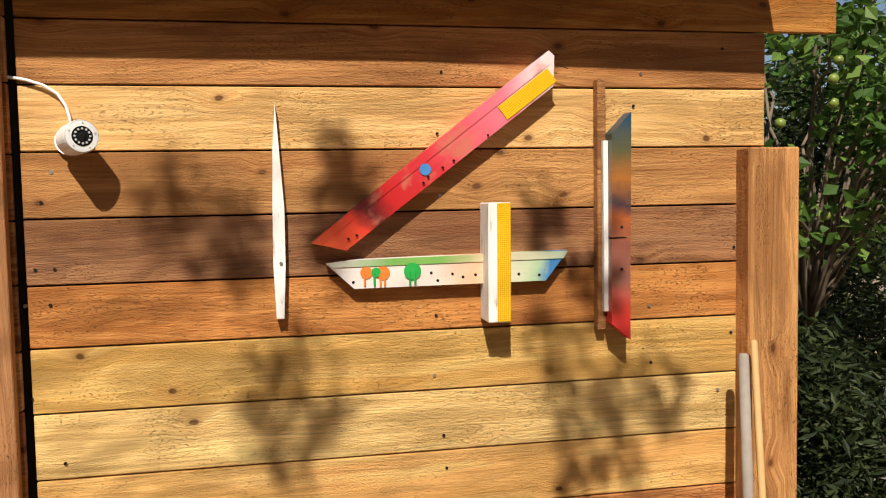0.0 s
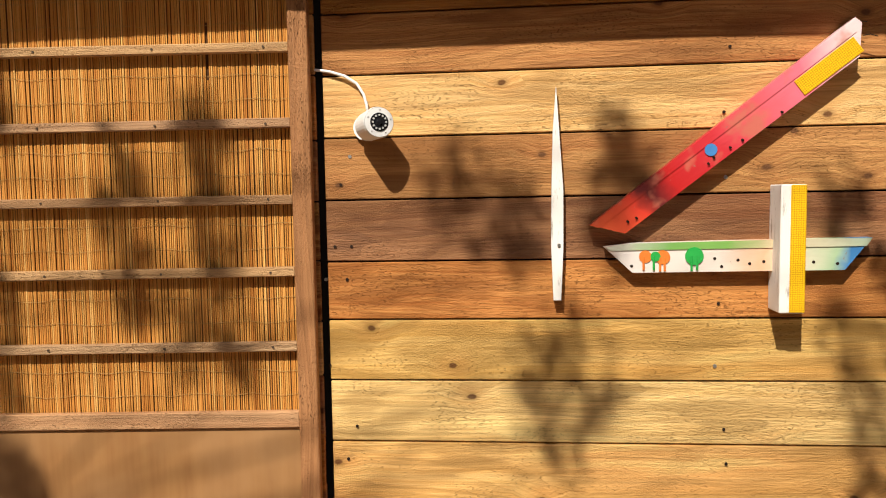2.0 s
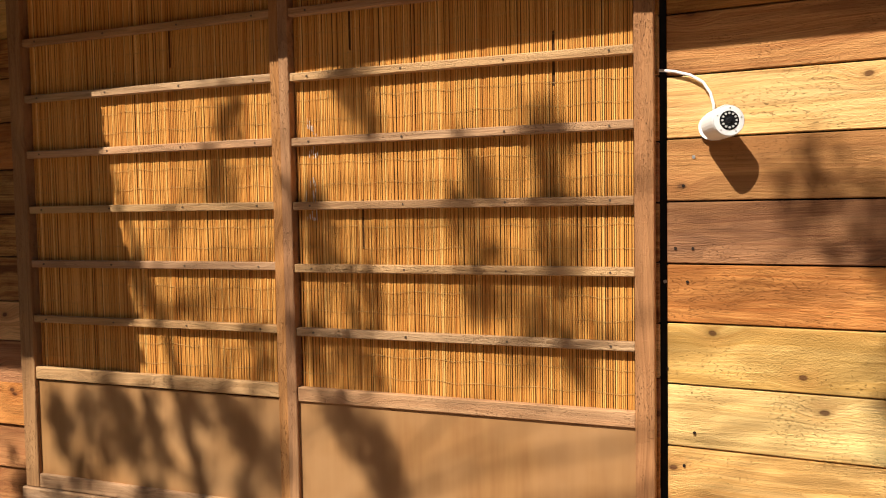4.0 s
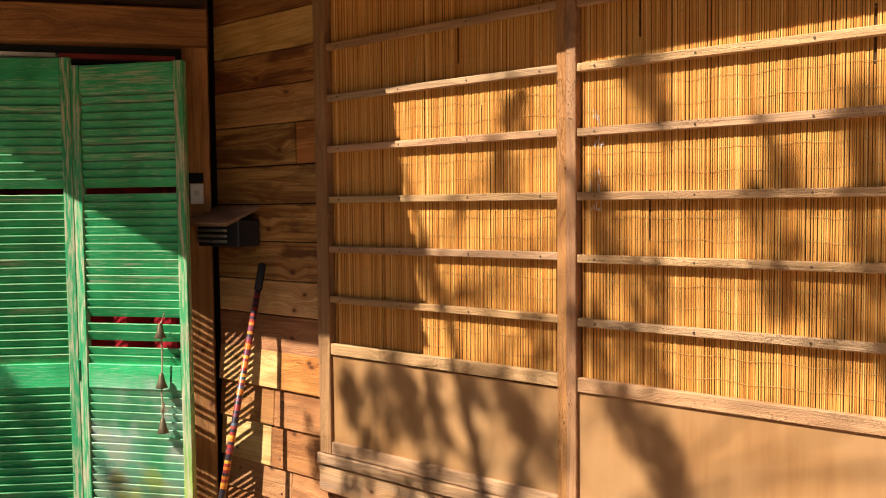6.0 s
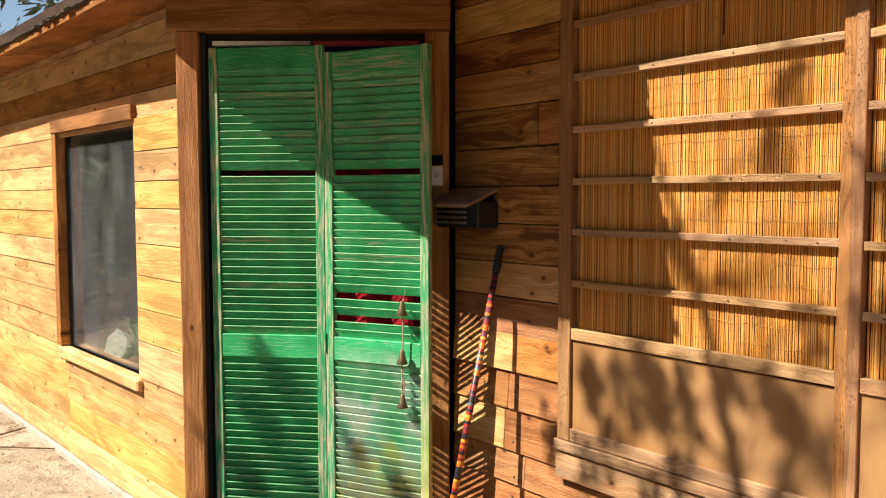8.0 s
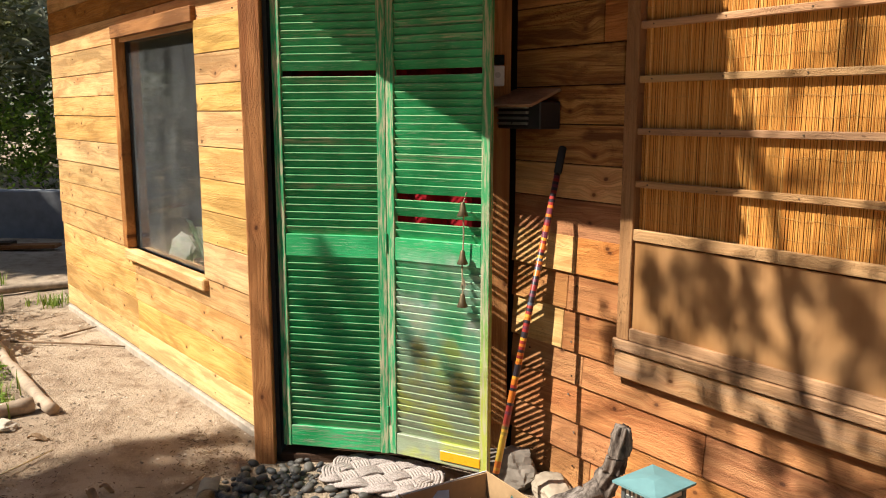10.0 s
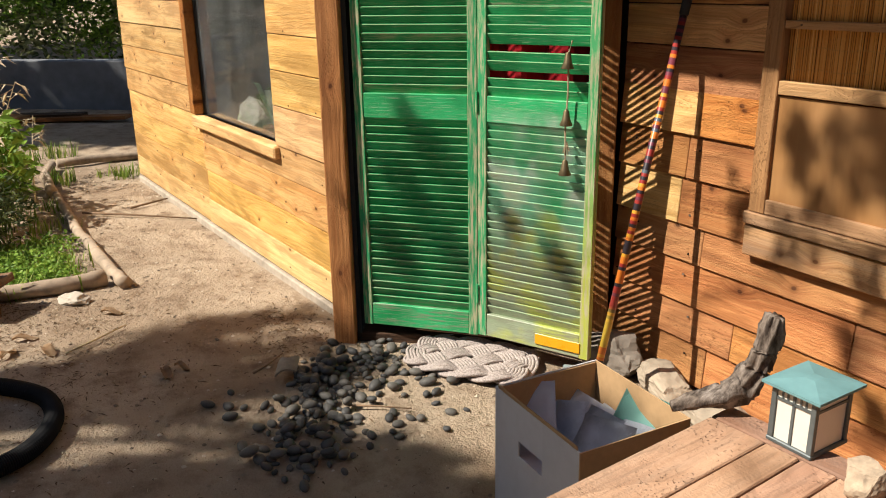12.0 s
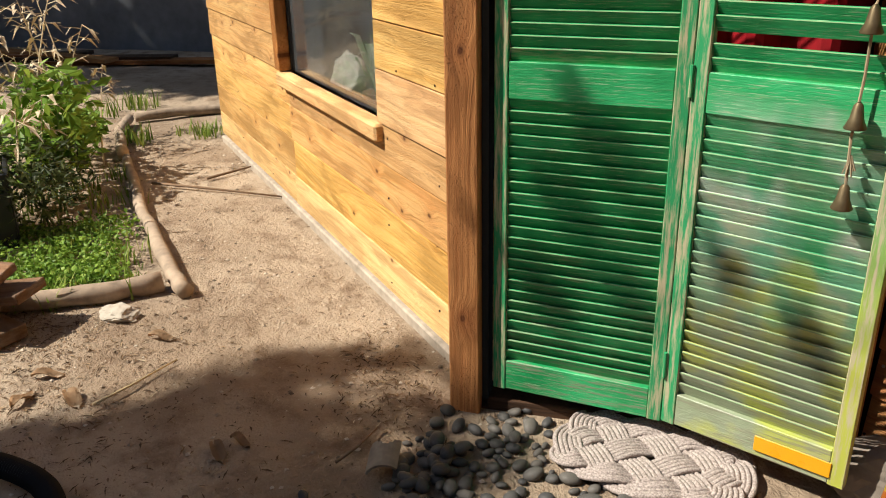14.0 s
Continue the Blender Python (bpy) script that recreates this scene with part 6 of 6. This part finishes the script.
DRY = plain("dry_straw", (0.62, 0.52, 0.36), 0.85, spread=0.25)
dry = thing("dry_weeds", "tall dead straw-coloured weeds with curled leaves", "plant", pose(-5.8, -2.5, 0), "plants in the bed")
r_d = random.Random(19)
bm, bl = bmesh.new(), bmesh.new()
for i in range(20):
    x, y, hh = r_d.gauss(0.0, 0.42), r_d.gauss(0, 0.16), r_d.uniform(0.5, 1.05)
    lean = Vector((r_d.gauss(0, 0.16), r_d.gauss(0, 0.16), 0))
    pts = [Vector((x, y, -0.01)) + lean * (k / 5) ** 1.5 + Vector((0, 0, hh * k / 5)) for k in range(6)]
    tube(bm, pts, [0.006, 0.0055, 0.005, 0.004, 0.003, 0.0015], 5)
    for _ in range(14):
        p = pts[r_d.randint(1, 4)].lerp(pts[5], r_d.random())
        a = r_d.uniform(0, 6.28)
        d = Vector((math.cos(a), math.sin(a), r_d.uniform(-0.6, 0.7))) * r_d.uniform(0.06, 0.16)
        tube(bm, [p, p + d], [0.0025, 0.0008], 4)
        s = Vector((-math.sin(a), math.cos(a), 0.3)) * 0.012
        e = p + d
        q = [bl.verts.new(w) for w in (p + d * 0.4, e * 0.6 + p * 0.4 + s, e + Vector((0, 0, -0.05)), e * 0.6 + p * 0.4 - s)]
        bl.faces.new(q)
part("stalks", bm, DRY, dry)
part("dead_leaves", bl, DRY, dry, "", kind="stuff")

crate = thing("nursery_crate", "square black plastic nursery crate with a slotted rim", "crate", pose(-4.64, -2.45, 0, 0, 0, 8))
CRATE = plain("black_crate", (0.016, 0.017, 0.019), 0.45)
for side in range(4):
    at = pose(-0.17, -0.17, 0, 0, 0, 90 * side)
    wall = part("side", box(-0.165, 0.165, -0.172, -0.164, 0.0, 0.25, 0.002), CRATE, crate, "", at)
    part("rim", box(-0.178, 0.178, -0.180, -0.162, 0.31, 0.335, 0.003), CRATE, crate, "", at)
    for k in range(8):
        x = -0.16 + 0.32 * k / 7
        part("rib", box(x - 0.008, x + 0.008, -0.173, -0.163, 0.25, 0.31), CRATE, crate, "", at)
part("floor_grid", box(-0.335, -0.005, -0.335, -0.005, 0.005, 0.015), CRATE, crate)
part("stake", tube(bmesh.new(), [(-0.12, -0.1, 0.015), (-0.15, -0.08, 0.9)], 0.007, 8), plain("grey_stake", (0.5, 0.46, 0.4), 0.8), crate, "pale thin stake")

# ---- far concrete wall, planks, hedge ----
CONC = plain("old_concrete", (0.20, 0.21, 0.225), 0.9, spread=0.25, scale=9, bump=0.4)
cw = structure("wall_retaining", box(0, 7.5, 0, 0.25, -0.05, 0.55, 0.01), CONC, "low grey concrete retaining wall", pose(-13.9, -6.6, 0, 0, 0, 54.8))
part("coping_joint", box(3.7, 3.715, -0.003, 0.0, 0, 0.55), HOLE, cw)
r_f = random.Random(3)
for i in range(7):
    ob = part("old_plank", box(-0.9, 0.9, -0.09, 0.09, -0.02, 0.02, 0.003), WOOD_DARK if i % 2 else WOOD_BROWN, None, "weathered plank lying below the concrete wall", pose(-9.6 - 0.32 * i * 0.9, -2.0 - 0.42 * i, 0.03 + 0.02 * (i % 3), 0, r_f.uniform(-2, 2), 60 + r_f.uniform(-16, 16)))
    tagged(ob, "", "plank", "planks below the wall")
tagged(part("white_slab", box(-0.2, 0.2, -0.015, 0.015, 0, 0.3, 0.003), plain("white_slab_paint", (0.6, 0.6, 0.58), 0.8), None, "pale board leaning on the concrete wall", pose(-11.6, -3.3, 0, -20, 0, 58)), "", "board")


def thicket(name, label, clumps, per, size, mat, seed, long=1.5):
    v, f = leaf_cloud(clumps, per, size, seed, long)
    tagged(raw(name, v, f, mat, None, label), "", "bushes", "", "stuff")


r_h = random.Random(44)
hill = [(-11.5 - r_h.uniform(0.3, 5), r_h.uniform(-8, 1.5), r_h.uniform(0.4, 3.2), 0.7, 0.7, 0.55) for _ in range(80)]
HEDGE_LEAF = leaf_material("hedge_leaf", (0.07, 0.085, 0.03), (0.14, 0.16, 0.06), (0.30, 0.31, 0.15))
thicket("hedge", "sunlit grey-green bushes behind the concrete wall", hill, 300, 0.06, HEDGE_LEAF, 45, 2.2)
thicket("hedge_bright", "brighter green shrubs over the wall top", [(-12.2 - r_h.uniform(0, 1), r_h.uniform(-4, 1.0), r_h.uniform(0.7, 1.7), 0.45, 0.5, 0.4) for _ in range(44)], 300, 0.05, LEAF_BRIGHT, 46)
thicket("far_trees", "grey-green trees rising behind the cabin roof", [(-12 - r_h.uniform(0, 7), r_h.uniform(-4, 8), r_h.uniform(2.5, 8.5), 1.2, 1.2, 0.9) for _ in range(80)], 300, 0.09, leaf_material("willow_leaf", (0.12, 0.14, 0.08), (0.26, 0.28, 0.19), (0.50, 0.52, 0.40)), 47, 4.0)
thicket("yard_woods", "dark trees standing round the open side of the yard", [(20 * math.cos(a) + r_h.uniform(-2, 2) - 2, -3 + 16 * math.sin(a) + r_h.uniform(-2, 2), r_h.uniform(0.5, 10.5), 2.2, 2.2, 1.7) for a in (math.radians(r_h.uniform(172, 368)) for _ in range(230))], 240, 0.42, LEAF_DULL, 48)

# unseen crown added up-sun to keep sun off the concrete wall
shade = []
for _ in range(110):
    u, w = r_h.uniform(2.5, 7.8), r_h.uniform(-0.1, 1.9)
    shade.append((*up_sun(-13.9 + 0.576 * u + 0.817 * w, -6.6 + 0.817 * u - 0.576 * w, r_h.uniform(0, 0.3), r_h.uniform(4.5, 6.5)), 0.38, 0.38, 0.3))
tree((-13.0, -8.0, 0), (-12.8, -7.6, 3.0), shade, 130, 0.13, LEAF_DULL, "large unseen tree added to shade the concrete wall", 49, 0.22)

# ---- tree with fruit beyond the wall end ----
r_k = random.Random(61)
LEAF_FRUIT = leaf_material("fruit_leaf", (0.035, 0.075, 0.014), (0.075, 0.15, 0.026), (0.17, 0.27, 0.05))
fruit_cl = [(r_k.uniform(2.45, 3.9), r_k.uniform(0.5, 2.0), r_k.uniform(1.35, 2.6), 0.2, 0.22, 0.2) for _ in range(40)]
ft = tree((3.1, 1.3, 0), (3.0, 1.2, 1.0), fruit_cl, 95, 0.045, LEAF_FRUIT, "small fruit tree with broad leaves and green fruit", 62, 0.03, 1.25)
FRUIT = plain("green_fruit", (0.17, 0.22, 0.035), 0.4, spread=0.25)
for x, y, z in ((2.55, 0.42, 1.93), (2.58, 0.46, 1.86), (2.42, 0.5, 1.80), (2.7, 0.6, 2.02), (2.62, 0.55, 1.5)):
    bm = bmesh.new()
    bmesh.ops.create_icosphere(bm, subdivisions=3, radius=0.017)
    part("fruit", bm, FRUIT, ft, "round green fruit", pose(x - 3.1, y - 1.3, z), smooth=True)
thicket("side_bushes", "feathery bushes beside the cabin, leaf colour darkened for shade", [(r_k.uniform(2.5, 4.6), r_k.uniform(1.6, 3.6), r_k.uniform(0.1, 2.0), 0.5, 0.5, 0.4) for _ in range(44)] + [(r_k.uniform(2.4, 3.4), r_k.uniform(0.7, 1.6), r_k.uniform(0.1, 1.0), 0.3, 0.3, 0.25) for _ in range(16)], 900, 0.02, LEAF_SHADED, 63, 3.2)
thicket("side_trees", "tall loose trees beyond the cabin end", [(r_k.uniform(2.5, 8), r_k.uniform(4, 8), r_k.uniform(0.4, 4.4), 0.8, 0.8, 0.6) for _ in range(46)], 240, 0.09, LEAF_DULL, 64, 2.4)

# ---- plants and paper seen behind the window ----
wp = thing("house_plant", "pale striped house plant behind the window pane", "plant", SITE_L @ pose(-0.5, 0.16, 0.66))
bm = bmesh.new()
for i in range(16):
    a = i * 0.7
    d = Vector((math.cos(a) * 0.22, math.sin(a) * 0.1, 0.12 + 0.1 * (i % 3) * 0.5))
    s = Vector((-math.sin(a), math.cos(a), 0)) * 0.014
    q = [bm.verts.new(p) for p in (-s, s, d * 0.7 + s + Vector((0, 0, 0.06)), d, d * 0.7 - s + Vector((0, 0, 0.06)))]
    bm.faces.new(q)
part("leaves", bm, leaf_material("striped_leaf", (0.3, 0.4, 0.25), (0.4, 0.5, 0.35), (0.55, 0.6, 0.45)), wp)
part("pot", tube(bmesh.new(), [(0, 0, -0.1), (0, 0, 0.02)], [0.05, 0.07], 18), plain("clay_pot", (0.4, 0.2, 0.12), 0.8), wp)
tagged(part("plant_shelf", box(-1.2, 0.0, 0.1, 0.4, 0.52, 0.555), WOOD_DARK, None, "dark shelf inside the window", SITE_L), "", "shelf")
rock("white_cushion", "crumpled pale sheet behind the window", turn(SITE_L, (-0.80, 0.16, 0.66)), (0.17, 0.07, 0.12), 12, plain("pale_sheet", (0.55, 0.52, 0.46), 0.8), 11, 0.3, 4, "", "sheet")

# ---- litter on the ground ----
r_o = random.Random(90)
bm = bmesh.new()
for k in range(5200):
    if k > 4500:
        x, y = r_o.gauss(-3.02, 0.17), r_o.gauss(-1.27, 0.1)
    elif k > 3600:
        x, y = r_o.gauss(-3.75, 0.22), r_o.gauss(-2.3, 0.14)
    elif r_o.random() < 0.5:
        x, y = r_o.gauss(-3.3, 0.5), r_o.gauss(-2.15, 0.35)
    else:
        x, y = r_o.uniform(-6.5, -1.2), r_o.uniform(-2.7, -0.9)
    z = ground_height(x, y) + 0.003
    a, l = r_o.uniform(0, 6.28), 0.003 + 0.02 * r_o.random() ** 2.5
    d, s = Vector((math.cos(a), math.sin(a), r_o.uniform(-0.1, 0.2))) * l, Vector((-math.sin(a), math.cos(a), 0)) * r_o.uniform(0.001, 0.0035)
    p = Vector((x, y, z))
    q = [bm.verts.new(w) for w in (p - d, p + s + Vector((0, 0, 0.002)), p + d, p - s + Vector((0, 0, 0.003)))]
    bm.faces.new(q)
m = Mat("litter", 0.9)
m.color(m.ramp(m.island(), (0.0, (0.06, 0.038, 0.022)), (0.55, (0.17, 0.105, 0.058)), (0.88, (0.34, 0.24, 0.14)), (1.0, (0.55, 0.47, 0.34))))
tagged(part("ground_litter", bm, m.m, None, "scattered bark chips, straw and dead leaf bits"), "", "litter", "", "stuff")
gv, gf = [], []
OCT = ((1, 0, 0), (0, 1, 0), (-1, 0, 0), (0, -1, 0), (0, 0, 0.8), (0, 0, -0.8))
for k in range(5200):
    x, y = r_o.uniform(-6.8, -1.0), r_o.uniform(-2.8, -0.7)
    s, a = 0.0016 + 0.0075 * r_o.random() ** 4, r_o.uniform(0, 6.28)
    z = ground_height(x, y) + s * 0.3
    gv += [(x + s * (px * math.cos(a) - py * math.sin(a)), y + s * 1.2 * (px * math.sin(a) + py * math.cos(a)), z + s * pz) for px, py, pz in OCT]
    gf += [(6 * k + p, 6 * k + (p + 1) % 4, 6 * k + 4) for p in range(4)] + [(6 * k + (p + 1) % 4, 6 * k + p, 6 * k + 5) for p in range(4)]
m = Mat("grit", 0.9)
m.color(m.ramp(m.island(), (0.0, (0.13, 0.10, 0.075)), (0.6, (0.40, 0.31, 0.22)), (1.0, (0.66, 0.58, 0.47))))
tagged(raw("ground_grit", np.array(gv), np.array(gf), m.m, None, "small loose stones on the sandy soil"), "", "grit", "", "stuff")
TWIG = plain("brown_twig", (0.20, 0.13, 0.08), 0.9, spread=0.3)
STRAW = plain("pale_straw", (0.55, 0.42, 0.24), 0.8, spread=0.2)
for a, b, rad, mat, lab in (((-3.18, -2.10, 0.012), (-3.36, -1.86, 0.014), 0.0045, STRAW, "long pale straw stalk on the sand"), ((-5.35, -1.62, 0.012), (-5.5, -1.35, 0.012), 0.008, TWIG, "short brown stick on the path"), ((-2.67, -1.5, 0.01), (-2.78, -1.36, 0.012), 0.005, TWIG, "thin brown twig on the sand"), ((-5.37, -1.90, 0.014), (-4.88, -1.29, 0.012), 0.008, TWIG, "thin dark twig lying across the path"), ((-2.28, -1.28, 0.012), (-2.16, -1.1, 0.012), 0.004, TWIG, "thin bent twig beside the pebbles")):
    a, b = Vector(a), Vector(b)
    tagged(part("twig", tube(bmesh.new(), [a, a.lerp(b, 0.4) + Vector((0.006, 0.008, 0.003)), b], [rad, rad * 0.8, rad * 0.5], 7), mat, None, lab, smooth=True), "", "twig", "twigs on the ground")
for x, y, s, rz in ((-2.83, -1.78, 0.045, 10), (-2.86, -1.72, 0.035, 40), (-3.42, -2.24, 0.05, 80), (-3.3, -2.3, 0.05, 150), (-3.25, -2.16, 0.055, 20), (-3.55, -1.9, 0.05, 60)):
    bm = bmesh.new()
    n = 6
    g = [[bm.verts.new((s * (2 * a / n - 1), s * 0.4 * (2 * b / 3 - 1) * math.sqrt(max(0.02, 1 - (2 * a / n - 1) ** 2)), 0.012 * math.sin(a * 0.9) + 0.01 * abs(b - 1.5))) for a in range(n + 1)] for b in range(4)]
    for a in range(n):
        for b in range(3):
            bm.faces.new((g[b][a], g[b][a + 1], g[b + 1][a + 1], g[b + 1][a]))
    bmesh.ops.solidify(bm, geom=bm.faces[:], thickness=0.0012)
    tagged(part("dead_leaf", bm, plain("dead_leaf_tan", (0.36, 0.24, 0.14), 0.85, spread=0.3), None, "curled brown dead leaf on the sand", pose(x, y, ground_height(x, y) + 0.004, 0, 0, rz), smooth=True), "", "leaf", "dead leaves on the ground")
